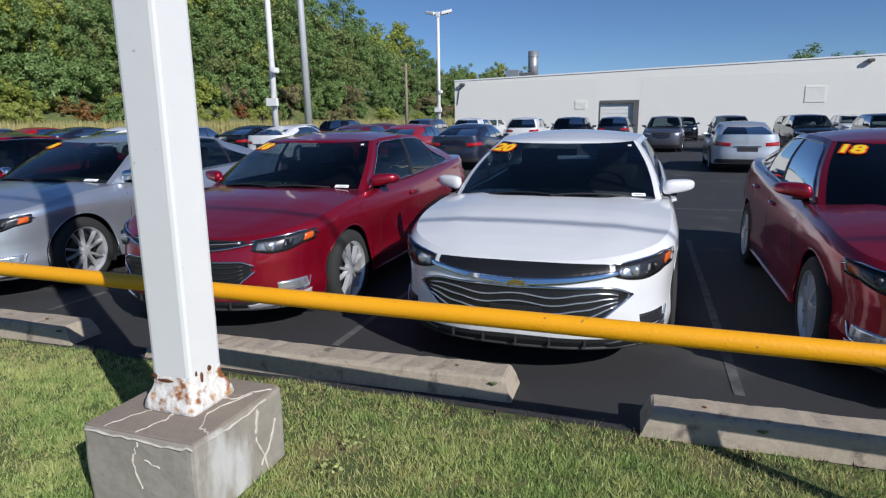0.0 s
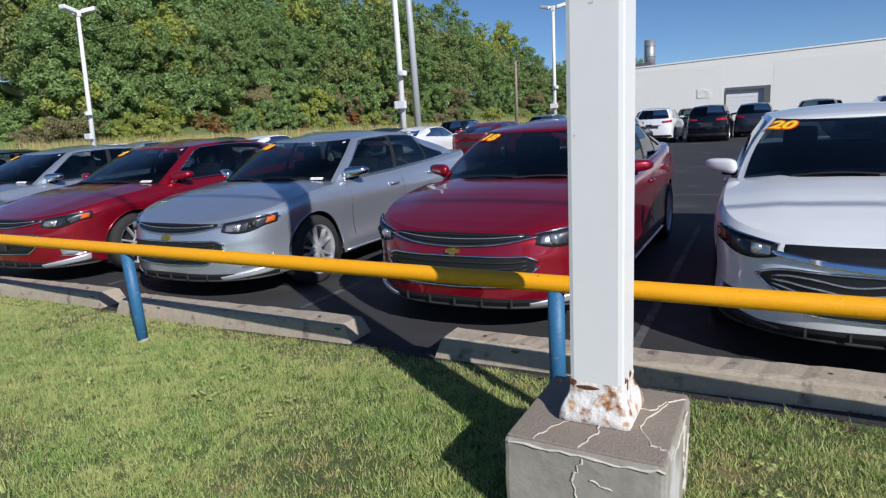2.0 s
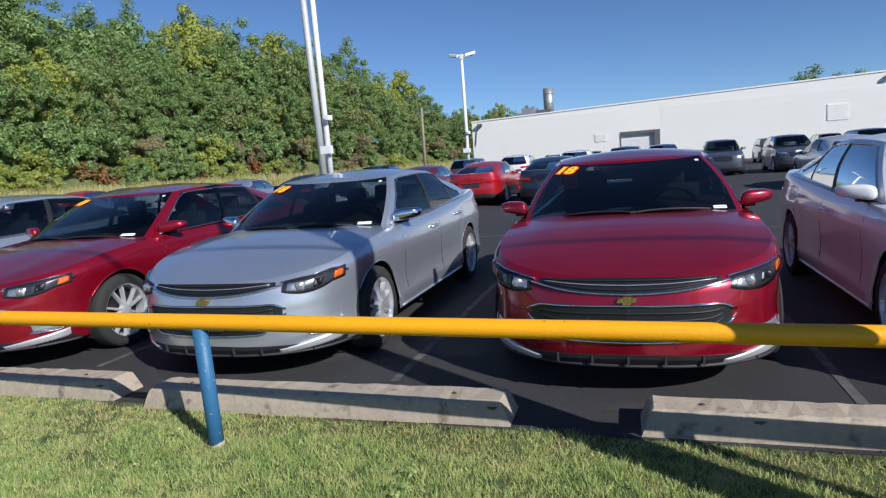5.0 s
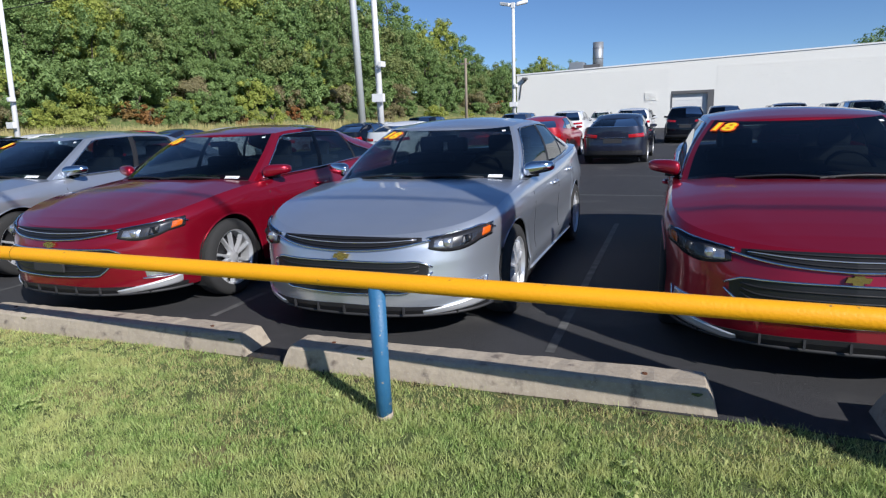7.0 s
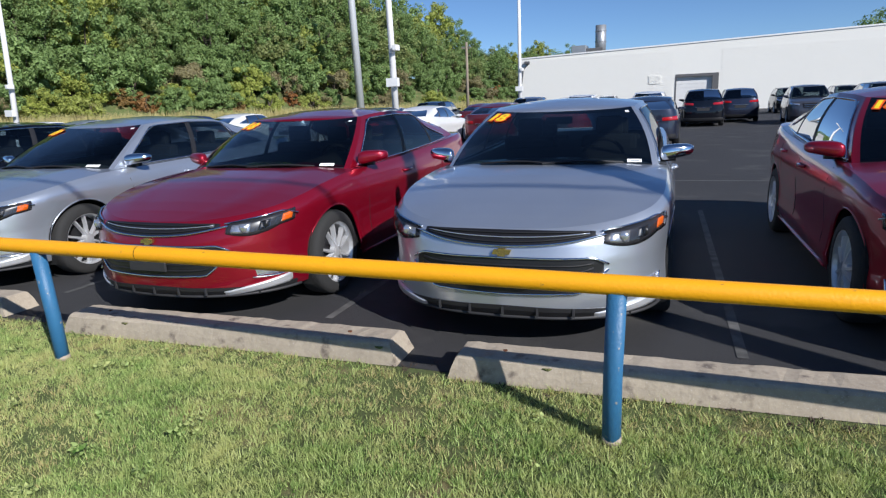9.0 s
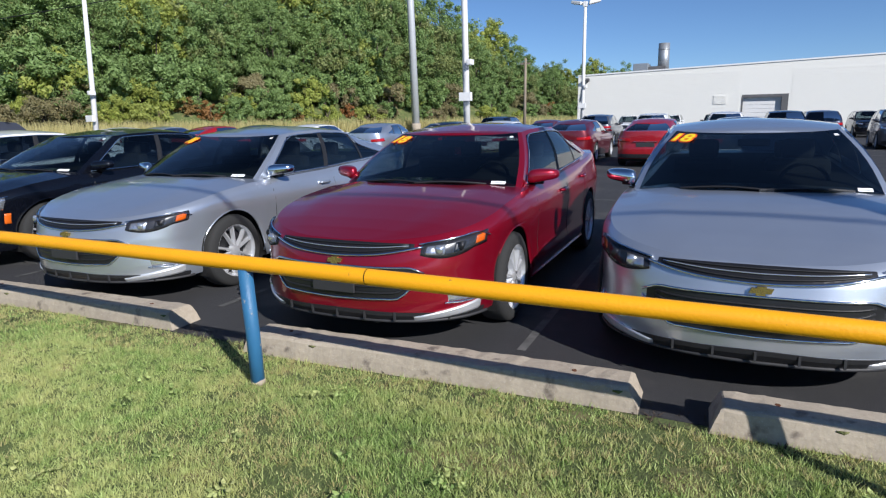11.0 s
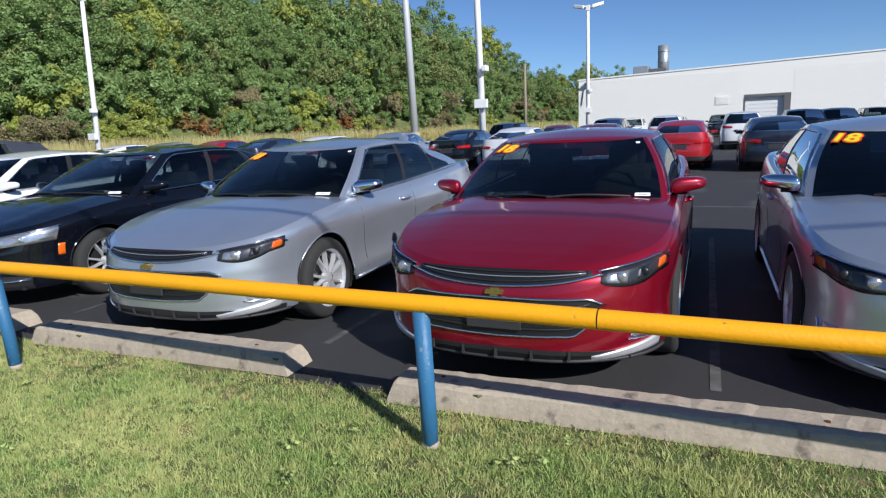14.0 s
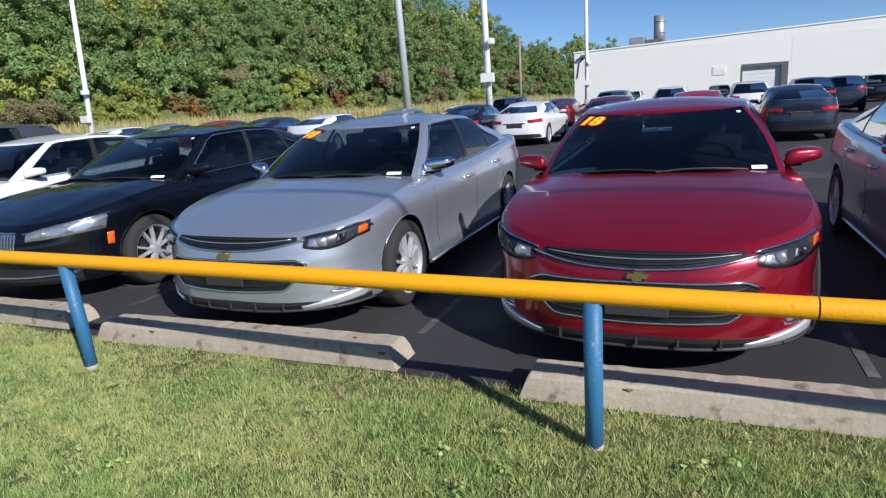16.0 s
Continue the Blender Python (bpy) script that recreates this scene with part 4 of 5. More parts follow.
        def card(nm, a0, a1, v0, v1, mm, off, lab=""):
            pts = [scr(a, v, off) for v in (v0, v1) for a in (a0, (a0 + a1) / 2, a1)]
            pts += [scr(a, v, off - 0.002) for v in (v0, v1) for a in (a0, (a0 + a1) / 2, a1)]
            f = [(0, 1, 4, 3), (1, 2, 5, 4), (7, 6, 9, 10), (8, 7, 10, 11), (0, 6, 7, 1), (1, 7, 8, 2), (3, 4, 10, 9), (4, 5, 11, 10), (0, 3, 9, 6), (2, 8, 11, 5)]
            return child(nm, make_mesh(nm, pts, f, mm), car, None, lab)
        if tag:
            tg = card("price_tag", 0.72, 0.86, 0.055, 0.10, M_TAG, 0.006, "small white paper stock tag behind the windscreen")
            child("tag_print", card("tag_print", 0.75, 0.83, 0.070, 0.080, M_BAR, 0.0075).data, tg)
            for o in [o for o in car.children if o.name.startswith("tag_print")]:
                bpy.data.objects.remove(o)
            card("inspection_sticker", 0.80, 0.87, 0.90, 0.935, M_TAG, 0.006, "small pale sticker at the top of the glass")
        if year:
            p = scr(-0.74, 0.86, 0.006)
            ux = (scr(-0.64, 0.86, 0.006) - scr(-0.84, 0.86, 0.006)).normalized()
            uy = (scr(-0.72, 0.95, 0.006) - scr(-0.76, 0.77, 0.006)).normalized()
            uz = ux.cross(uy).normalized()
            uy = uz.cross(ux)
            if year not in DIGIT_CACHE:
                DIGIT_CACHE[year] = (digits(year, 0.185, 0.001, 0.017, M_RED_STICK, "year_outline"), digits(year, 0.185, 0.001, 0.005, M_YELLOW_STICK, "year_number"))
            for me, off in zip(DIGIT_CACHE[year], (0.003, 0.006)):
                mw = Matrix((ux, uy, uz)).transposed().to_4x4()
                mw.translation = p + uz * off
                child(me.name.split(".")[0], me, car, mw, "yellow and red year sticker " + year + " on the glass")
    front_end(car, sh, style, pm, near, kind, amber)
    rear_end(car, sh, pm, near, kind)
    return car


def lamp(car, sh, s0, s1, lo, hi, near, amber, bright):
    for sd in (1, -1):
        hl = part("headlight", strip_patch(sh, s0, s1, lo, hi, 0.006, sd), M_REFLECTOR if bright else M_LAMP_BODY, car, "clear headlight", True)
        if not near:
            continue
        mid = lambda f: (lambda u: lo(u0 + (u1 - u0) * u) + f * (hi(u0 + (u1 - u0) * u) - lo(u0 + (u1 - u0) * u)))
        for u0, u1, a, b, mm in ((0.06, 0.36, 0.18, 0.80, M_REFLECTOR), (0.42, 0.60, 0.25, 0.78, M_REFLECTOR if bright else M_GRILLE), (0.72, 0.93, 0.2, 0.8, M_AMBER if amber else M_REFLECTOR)):
            part("lamp_unit", strip_patch(sh, s0 + (s1 - s0) * u0, s0 + (s1 - s0) * u1, mid(a), mid(b), 0.010, sd, 6), mm, hl, "amber turn lens" if mm is M_AMBER else "bright reflector", True)
        for f in (0.24, 0.51):
            s = s0 + (s1 - s0) * f
            z = lo(f) * 0.5 + hi(f) * 0.5
            p = sh.skin(s, z, sd, 0.012)
            bm = bmesh.new()
            bmesh.ops.create_uvsphere(bm, u_segments=14, v_segments=8, radius=0.033 if f < 0.4 else 0.026)
            for v in bm.verts:
                v.co = Vector((v.co.x, v.co.y * 0.5, v.co.z)) + p
            part("projector", bm, M_GRILLE if f > 0.4 and not bright else M_REFLECTOR, hl, "", True)
        bmh = skin_line(sh, [(sd * (s0 + (s1 - s0) * u), hi(u) + 0.004) for u in (0, 0.25, 0.5, 0.75, 1)], 0.006, 0.009)
        part("lamp_trim", bmh, M_CHROME, hl, "", True)
        # clear cover standing proud
        ob = part("lens", strip_patch(sh, s0, s1, lo, hi, 0.020, sd), M_LENS, hl, "clear lens", True)
        ob.visible_shadow = False


def front_end(car, sh, style, pm, near, kind, amber):
    dz = 0.20 if kind == "suv" else 0.0
    L = lambda a, b: (lambda u: a + (b - a) * u)
    arcf = lambda base, rise, p=2: (lambda u: base + rise * abs(2 * u - 1) ** p)
    if style in ("bow", "bow_new"):
        s0, s1 = 0.555, 1.09
        lamp(car, sh, s0, s1, lambda u: 0.648 - 0.032 * math.sin(math.pi * min(1, u * 1.4)) * (u < 0.71) + 0.052 * u ** 2.4, lambda u: 0.700 + 0.074 * u - 0.045 * max(0, u - 0.93) / 0.07, near, amber, False)
        if style == "bow":
            up = part("upper_grille", strip_patch(sh, -0.55, 0.55, arcf(0.640, 0.050), arcf(0.716, -0.006), 0.003, both=True, n=24), M_GRILLE, car, "black slatted upper grille")
            for f in (0.22, 0.5, 0.78):
                part("grille_bar", skin_line(sh, [(s, (0.640 + 0.044 * (s / .5) ** 2) * (1 - f) + f * (0.716 - 0.005 * (s / .5) ** 2)) for s in (-0.49, -0.25, 0, 0.25, 0.49)], 0.0045, 0.008), M_REFLECTOR if f == 0.5 else M_TRIM, up, "", True)
            part("chrome_strip", skin_line(sh, [(s, 0.634 + 0.042 * (s / .5) ** 2) for s in (-0.58, -0.4, -0.2, 0, 0.2, 0.4, 0.58)], 0.008, 0.009), M_CHROME, car, "chrome strip under the grille", True)
            low_hi = lambda u: 0.570 - 0.004 * abs(2 * u - 1) - 0.035 * max(0, abs(2 * u - 1) - 0.85) / 0.15
            low_lo = lambda u: 0.36 + 0.02 * abs(2 * u - 1) ** 2 + 0.12 * max(0, abs(2 * u - 1) - 0.72) / 0.28
            width = 0.61
            chin = (0.365, 0.385)
        else:
            up = part("upper_grille", strip_patch(sh, -0.56, 0.56, arcf(0.632, 0.045), arcf(0.716, -0.006), 0.004, both=True, n=24), M_GRILLE, car, "black upper grille")
            part("chrome_wing", strip_patch(sh, -0.62, 0.62, arcf(0.585, 0.075, 1.6), arcf(0.632, 0.048, 1.6), 0.016, both=True, n=30), M_CHROME, car, "wide chrome wing across the grille", True)
            low_hi = lambda u: 0.580 + 0.008 * abs(2 * u - 1) - 0.05 * max(0, abs(2 * u - 1) - 0.8) / 0.2
            low_lo = lambda u: 0.345 + 0.025 * abs(2 * u - 1) ** 2 + 0.17 * max(0, abs(2 * u - 1) - 0.62) / 0.38
            width = 0.70
        gr = part("lower_grille", strip_patch(sh, -width, width, low_lo, low_hi, 0.003, both=True, n=32), M_GRILLE, car, "black lower grille with bars")
        ss = np.linspace(-1, 1, 15)
        for f in ((0.2, 0.4, 0.6, 0.8) if near else (0.5,)):
            part("grille_bar", skin_line(sh, [(s * width * 0.86, low_lo((s * .86 + 1) / 2) * (1 - f) + f * low_hi((s * .86 + 1) / 2) + (0.012 * math.cos(s * 9) if style == "bow_new" else 0)) for s in ss], 0.006, 0.006, n=2), M_TRIM if style == "bow" else M_REFLECTOR, gr, "", True)
        part("chrome_surround", skin_line(sh, [(s * width, low_hi((s + 1) / 2)) for s in ss], 0.008, 0.008, n=2), M_CHROME, gr, "", True)
        part("chrome_surround", skin_line(sh, [(s * width, low_lo((s + 1) / 2)) for s in ss], 0.008, 0.008, n=2), M_CHROME, gr, "", True)
        # badge
        p = sh.skin(0, 0.596, 1, 0.016)
        bm = bmesh.new()
        k = 0.056
        out = [(-k, -0.010), (-k * 0.8, 0.017), (-0.02, 0.017), (-0.02, 0.025), (0.024, 0.025), (0.024, 0.017), (k, 0.017), (k * 0.8, -0.010), (0.02, -0.010), (0.02, -0.021), (-0.024, -0.021), (-0.024, -0.010)]
        fv = [bm.verts.new((p.x + a, p.y, p.z + b)) for a, b in out]
        f = bm.faces.new(fv)
        ex = bmesh.ops.extrude_face_region(bm, geom=[f])
        for v in ex["geom"]:
            if isinstance(v, bmesh.types.BMVert):
                v.co.y += 0.02
        part("badge", bm, M_GOLD, car, "plain gold badge")
        # fog panels and chin
        for sd in (1, -1):
            fo = part("fog_panel", strip_patch(sh, 0.74, 1.02, lambda u: 0.335, lambda u: 0.405 + 0.012 * u, 0.004, sd, 8), M_REFLECTOR if style == "bow" else M_LAMP_BODY, car, "fog lamp panel", True)
            part("chin_blade", strip_patch(sh, 0.50, 1.04, lambda u: 0.208 + 0.050 * u, lambda u: 0.240 + 0.085 * u, 0.014, sd, 10), M_RIM if style == "bow" else M_TRIM, fo, "", True)
            part("fog_lamp_trim", skin_line(sh, [(sd * 0.73, 0.33), (sd * 0.85, 0.327), (sd * 0.98, 0.34), (sd * 1.035, 0.42)], 0.006, 0.007), M_CHROME, fo, "", True)
        part("air_dam", strip_patch(sh, -1.1, 1.1, lambda u: 0.205, lambda u: 0.285 - 0.03 * abs(2 * u - 1), 0.006, both=True, n=30, rows=3), M_TRIM, car, "black air dam")
        if near:
            part("splitter", skin_line(sh, [(s, 0.212) for s in (-1.1, -0.8, -0.4, 0, 0.4, 0.8, 1.1)], 0.011, 0.008), M_PLATE, car, "grey lower lip", True)
            for s in (-0.4, -0.2, 0, 0.2, 0.4):
                part("dam_rib", a_box(s - 0.006, s + 0.006, sh.skin(abs(s), 0.25).y - 0.014, sh.skin(abs(s), 0.25).y, 0.222, 0.275), M_PLATE, car)
            y0 = sh.skin(0, 0.44).y
            part("plate_bracket", a_box(-0.155, 0.155, y0 - 0.022, y0 - 0.004, 0.40, 0.475, 0.004), M_PLATE if style == "bow" else M_TRIM, car, "empty number plate bracket")
    elif style == "mesh":
        lamp(car, sh, 0.42, 1.12, lambda u: 0.595 + 0.05 * u, lambda u: 0.655 + 0.115 * u ** 0.8, near, False, True)
        gr = part("mesh_grille", strip_patch(sh, -0.37, 0.37, arcf(0.47, 0.05), arcf(0.69, -0.03), 0.006, both=True, n=20), M_GRILLE, car, "fine chrome mesh grille")
        for s in np.linspace(-0.35, 0.35, 23):
            part("grille_bar", skin_line(sh, [(float(s), 0.49), (float(s), 0.58), (float(s), 0.675)], 0.006, 0.009), M_CHROME, gr, "", True)
        for z in (0.50, 0.525, 0.55, 0.575, 0.60, 0.625, 0.65, 0.672):
            part("grille_bar", skin_line(sh, [(-0.35, z), (0, z), (0.35, z)], 0.005, 0.010), M_CHROME, gr, "", True)
        part("air_dam", strip_patch(sh, -0.9, 0.9, lambda u: 0.21, lambda u: 0.38 - 0.05 * abs(2 * u - 1), 0.005, both=True, n=24), M_TRIM, car, "dark lower intake")
        part("chin_chrome", skin_line(sh, [(-0.85, 0.30), (0, 0.285), (0.85, 0.30)], 0.012, 0.01), M_CHROME, car, "", True)
        for sd in (1, -1):
            part("side_marker", strip_patch(sh, 1.10, 1.18, lambda u: 0.49, lambda u: 0.60, 0.006, sd, 4), M_AMBER, car, "amber side marker", True)
    else:
        lamp(car, sh, 0.52, 1.05, lambda u: 0.60 + dz + 0.06 * u, lambda u: 0.68 + dz + 0.08 * u, near, amber, True)
        gr = part("grille", strip_patch(sh, -0.42, 0.42, arcf(0.42 + dz, 0.10), arcf(0.70 + dz, -0.02), 0.005, both=True, n=16), M_GRILLE, car, "black grille with chrome bars")
        for z in (0.48, 0.56, 0.64):
            part("grille_bar", skin_line(sh, [(-0.36, z + dz), (0, z + dz - 0.02), (0.36, z + dz)], 0.009, 0.009), M_CHROME, gr, "", True)
        part("air_dam", strip_patch(sh, -0.95, 0.95, lambda u: 0.21, lambda u: 0.36, 0.005, both=True, n=20), M_TRIM, car, "black lower bumper")


def rear_end(car, sh, pm, near, kind):
    dz = 0.22 if kind == "suv" else 0.02
    for sd in (1, -1):
        part("tail_light", strip_patch(sh, 0.42, 1.05, lambda u: 0.74 + dz + 0.02 * u, lambda u: 0.83 + dz + 0.05 * u, 0.008, sd, 10, rear=True), M_TAIL, car, "red tail light", True)
    part("rear_bumper_trim", strip_patch(sh, -0.95, 0.95, lambda u: 0.28, lambda u: 0.40, 0.006, both=True, n=20, rear=True), M_TRIM, car, "black lower bumper")
    y = sh.skin(0, 0.66 + dz * 0.5, rear=True).y
    part("plate_recess", a_box(-0.26, 0.26, y - 0.012, y + 0.008, 0.60 + dz * 0.5, 0.73 + dz * 0.5, 0.004), M_PLATE, car, "number plate recess")
    part("rear_strip", a_box(-0.36, 0.36, y - 0.012, y + 0.016, 0.745 + dz * 0.5, 0.765 + dz * 0.5, 0.004), M_CHROME, car)


def park(car, x, y, yaw=0.0, wide=1.0):
    """The car's nose stands at x, y; yaw 0 faces the lawn."""
    car.matrix_world = pose(x, y, 0.006, 0, 0, yaw) @ Matrix.Diagonal((wide, 1, 1, 1))
    return car


FRONT_ROW = "cars in the front row"
for args, place in (
    (dict(kind="sedan", color="red", label="dark red sedan with year sticker 18 before a wheel stop", year="18", tag=True), (4.0, 0.92, 1)),
    (dict(kind="sedan", color="white", label="white sedan with wide black grille and year sticker 20", style="bow_new", year="20", tag=True), (1.33, 0.94, 1)),
    (dict(kind="sedan", color="red", label="red sedan with gold badge and year sticker 18, facing the rail", year="18", tag=True), (-1.20, 0.945, 1)),
    (dict(kind="sedan", color="silver", label="silver sedan with chrome mirrors and year sticker 18", year="18", tag=True), (-4.06, 0.855, 1)),
    (dict(kind="sedan", color="red", label="red sedan with grey empty plate bracket and year sticker 18", year="18", tag=True), (-6.545, 0.685, 1)),
    (dict(kind="sedan", color="silver", label="silver sedan beside a black one, year sticker 18", year="18", tag=True), (-9.255, 0.685, 1)),
    (dict(kind="sedan", color="black", label="glossy black sedan with chrome mesh grille", style="mesh", tag=True), (-12.0, 0.75, 1)),
    (dict(kind="sedan", color="white", label="white sedan with clear headlights in the front row", style="plain"), (-14.7, 0.8, 1)),
    (dict(kind="suv", color="grey", label="dark grey estate car in the front row", style="plain"), (-17.5, 0.9, 1)),
):
    tagged(park(build_car(**args), *place, 1.015), group=FRONT_ROW)

# cars further in, one built for each colour and copied
FAR = {}


def far_car(kind, color, x, y, yaw):
    names = {"sedan": "sedan", "suv": "sport utility car"}
    key = (kind, color)
    if key not in FAR:
        FAR[key] = build_car(kind, color, color + " parked " + names[kind] + " on the asphalt lot", "plain", near=False)
        park(FAR[key], x, y, yaw)
        tagged(FAR[key], group="cars further into the lot")
    else:
        copy_thing(FAR[key], pose(x, y, 0.006, 0, 0, yaw))


BACK = 180
ROW2 = 16.6
for kind, color, x, y, yaw in (
    # tails towards the lawn
    ("sedan", "white", -12.1, ROW2 + 5.6, BACK), ("sedan", "bright red", -6.6, ROW2 + 5.1, BACK), ("sedan", "dark blue", -4.05, ROW2 + 4.2, BACK),
    ("sedan", "light silver", 4.4, ROW2 + 5.0, BACK), ("sedan", "dark red", -9.4, ROW2 + 6.4, BACK), ("sedan", "silver", -17.4, ROW2 + 5.2, BACK + 8),
    ("sedan", "black", -14.8, ROW2 + 7.0, BACK), ("sedan", "white", -20.4, ROW2 + 5.4, BACK), ("sedan", "dark blue", -23.2, ROW2 + 5.4, BACK), ("sedan", "bright red", -26.0, ROW2 + 5.4, BACK),
    ("sedan", "silver", -29, ROW2 + 5.2, BACK), ("sedan", "white", -32, ROW2 + 5.2, BACK),
    # noses towards the lawn
    ("suv", "grey", 2.1, 28.0, -3), ("suv", "grey", 5.2, 28.2, 0), ("suv", "black", 8.4, 27.6, 0), ("suv", "dark blue", 11.4, 27.6, 0), ("suv", "grey", 14.3, 27.8, 0), ("suv", "black", 17.2, 27.8, 0),
    ("suv", "white", -4.6, 33.0, BACK), ("suv", "black", -2.2, 32.8, BACK), ("suv", "dark blue", -0.4, 36.5, BACK),
    ("suv", "white", -8.0, 34.5, BACK), ("suv", "grey", -10.8, 34.5, BACK), ("sedan", "dark red", -13.5, 34.0, BACK), ("suv", "black", -16.4, 34.5, BACK), ("sedan", "white", -19.4, 34.5, BACK),
    # by the building
    ("suv", "white", -12.0, 48, 0), ("suv", "white", -8.8, 48, 0), ("suv", "black", -5.6, 48, 0), ("suv", "black", 3.6, 44, 0), ("suv", "grey", 7, 44, 0), ("suv", "black", 10.6, 44, 0), ("suv", "white", 14, 44, 0), ("suv", "grey", 18, 44, 0), ("suv", "black", 22, 42, 0), ("suv", "grey", 25.5, 42, 0),
):
    far_car(kind, color, x, y, yaw)


# ---- white workshop building ----
BX0, BX1, BY, BTOP = -18.5, 62.0, 60.0, 5.55
DX0, DX1, DTOP = -3.75, -0.1, 3.32
building = tagged(new("workshop_building"), "long low white painted industrial building with roller door", "building")
RISE = 0.027     # the roof line climbs to the right


def climb(bm, z0):
    for v in bm.verts:
        if v.co.z > z0:
            v.co.z += RISE * (v.co.x - BX0)
    return bm


for w in ((BX0, DX0, BY, BY + 0.4, -0.2, BTOP), (DX1, BX1, BY, BY + 0.4, -0.2, BTOP), (DX0, DX1, BY, BY + 0.4, DTOP, BTOP), (BX0, BX0 + 0.4, BY + 0.4, BY + 40, -0.2, BTOP),
          (BX1 - 0.4, BX1, BY + 0.4, BY + 40, -0.2, BTOP), (BX0, BX1, BY + 40, BY + 40.4, -0.2, BTOP)):
    part("wall", climb(a_box(*w), 5.0), M_FACADE, building, "white painted block wall")
for k in range(27):
    z = 0.2 + k * 0.22
    if z > BTOP - 0.25:
        break
    for a, b in ((BX0, DX0 - 0.2), (DX1 + 0.2, BX1)):
        part("siding_groove", a_box(a, b, BY - 0.012, BY + 0.01, z, z + 0.19), M_FACADE, building)
part("roof", a_box(BX0 + 0.4, BX1 - 0.4, BY + 0.4, BY + 40, BTOP - 0.4, BTOP - 0.2), M_DARKGREY, building)
part("coping", climb(a_box(BX0 - 0.06, BX1 + 0.06, BY - 0.07, BY + 0.46, BTOP, BTOP + 0.12), 5.0), M_ROOFCAP, building, "white metal coping")
door = part("roller_door", a_box(DX0, DX1, BY + 0.30, BY + 0.36, 0, DTOP), M_DOORW, building, "white roller door")
for k in range(9):
    part("door_slat", a_box(DX0 + 0.05, DX1 - 0.05, BY + 0.27, BY + 0.30, 0.02 + k * 0.345, 0.33 + k * 0.345, 0.01), M_DOORW, door)
part("door_frame", a_box(DX1 - 0.5, DX1 + 0.02, BY - 0.03, BY + 0.2, 0, DTOP), M_DARKGREY, building, "dark door jamb")
part("door_head", a_box(DX0, DX1 - 0.5, BY - 0.03, BY + 0.2, DTOP - 0.25, DTOP), M_DARKGREY, building, "dark door head")
part("door_frame", a_box(DX0 - 0.02, DX0 + 0.1, BY - 0.03, BY + 0.2, 0, DTOP - 0.25), M_DARKGREY, building)
for x0, x1, z0, z1, dark in ((-6.1, -5.0, 2.55, 3.3, False), (13.7, 15.3, 2.8, 4.2, False)):
    v = part("vent", a_box(x0, x1, BY - 0.05, BY - 0.012, z0, z1), M_FACADE if not dark else M_DARKGREY, building, "louvred wall vent")
    n = 8
    for k in range(n):
        zz = z0 + (z1 - z0) * (k + 0.2) / n
        part("louvre", a_box(x0 + 0.04, x1 - 0.04, BY - 0.066, BY - 0.05, zz, zz + (z1 - z0) / n * 0.55), M_FACADE, v)
bm = a_tube([(-10.9, BY + 3, 5.5), (-10.9, BY + 3, 8.5)], 0.52, 24)
stack = part("flue", bm, M_GALV, building, "galvanised steel flue", True)
for z in (6.9, 7.9):
    part("flue_band", a_tube([(-10.9, BY + 3, z), (-10.9, BY + 3, z + 0.08)], 0.55, 24), M_GALV, stack, "", True)
part("roof_unit", a_box(-13.6, -12.2, BY + 2, BY + 4, 5.6, 6.65, 0.05), M_GALV, building, "grey roof unit")
part("roof_unit", a_box(-12.2, -10.6, BY + 2.2, BY + 3.4, 5.6, 6.35, 0.05), M_DARKGREY, building)
for x in (BX0 + 0.8, 18.2):
    part("wall_lamp", a_box(x - 0.15, x + 0.35, BY - 0.45, BY - 0.05, BTOP + RISE * (x - BX0) - 0.5, BTOP + RISE * (x - BX0) - 0.25, 0.05), M_DARKGREY, building, "dark wall flood lamp")
tube(bm := bmesh.new(), [(BX0 + 0.3, BY - 0.08, 3.2), (BX0 + 0.5, BY - 0.08, 4.6), (BX0 + 1.0, BY - 0.1, BTOP - 0.5)], 0.05, 6)
part("wall_cable", bm, M_DARKGREY, building)


# wall lettering kept as plain bars
for nm, x0, x1, z0, z1, mm, lab in (("sign_bar", 21.9, 24.0, 5.35, 5.65, M_GALV, "grey lettering as a plain bar"), ("sign_bar", 24.05, 25.3, 5.40, 5.65, M_SIGN_RED, "red lettering as a plain bar"),
                                    ("sign_bar", 22.0, 25.0, 4.05, 4.75, M_SIGN_INK, "dark lettering as a plain bar"), ("sign_bar", 22.3, 24.8, 3.55, 3.80, M_SIGN_RED, "red stripe under the lettering"),
                                    ("sign_bar", 26.0, 30.0, 2.0, 2.6, M_SIGN_BLUE, "blue sign band"), ("sign_bar", 23.3, 23.75, 0.95, 1.5, M_SIGN_BLUE, "small blue parking sign")):
    part(nm, a_box(x0, x1, BY - 0.05, BY - 0.014, z0, z1, 0.01), mm, building, lab)
part("roof_vent", a_box(24.1, 24.5, BY + 1, BY + 1.4, 5.2, 7.3, 0.03), M_DARKGREY, building)


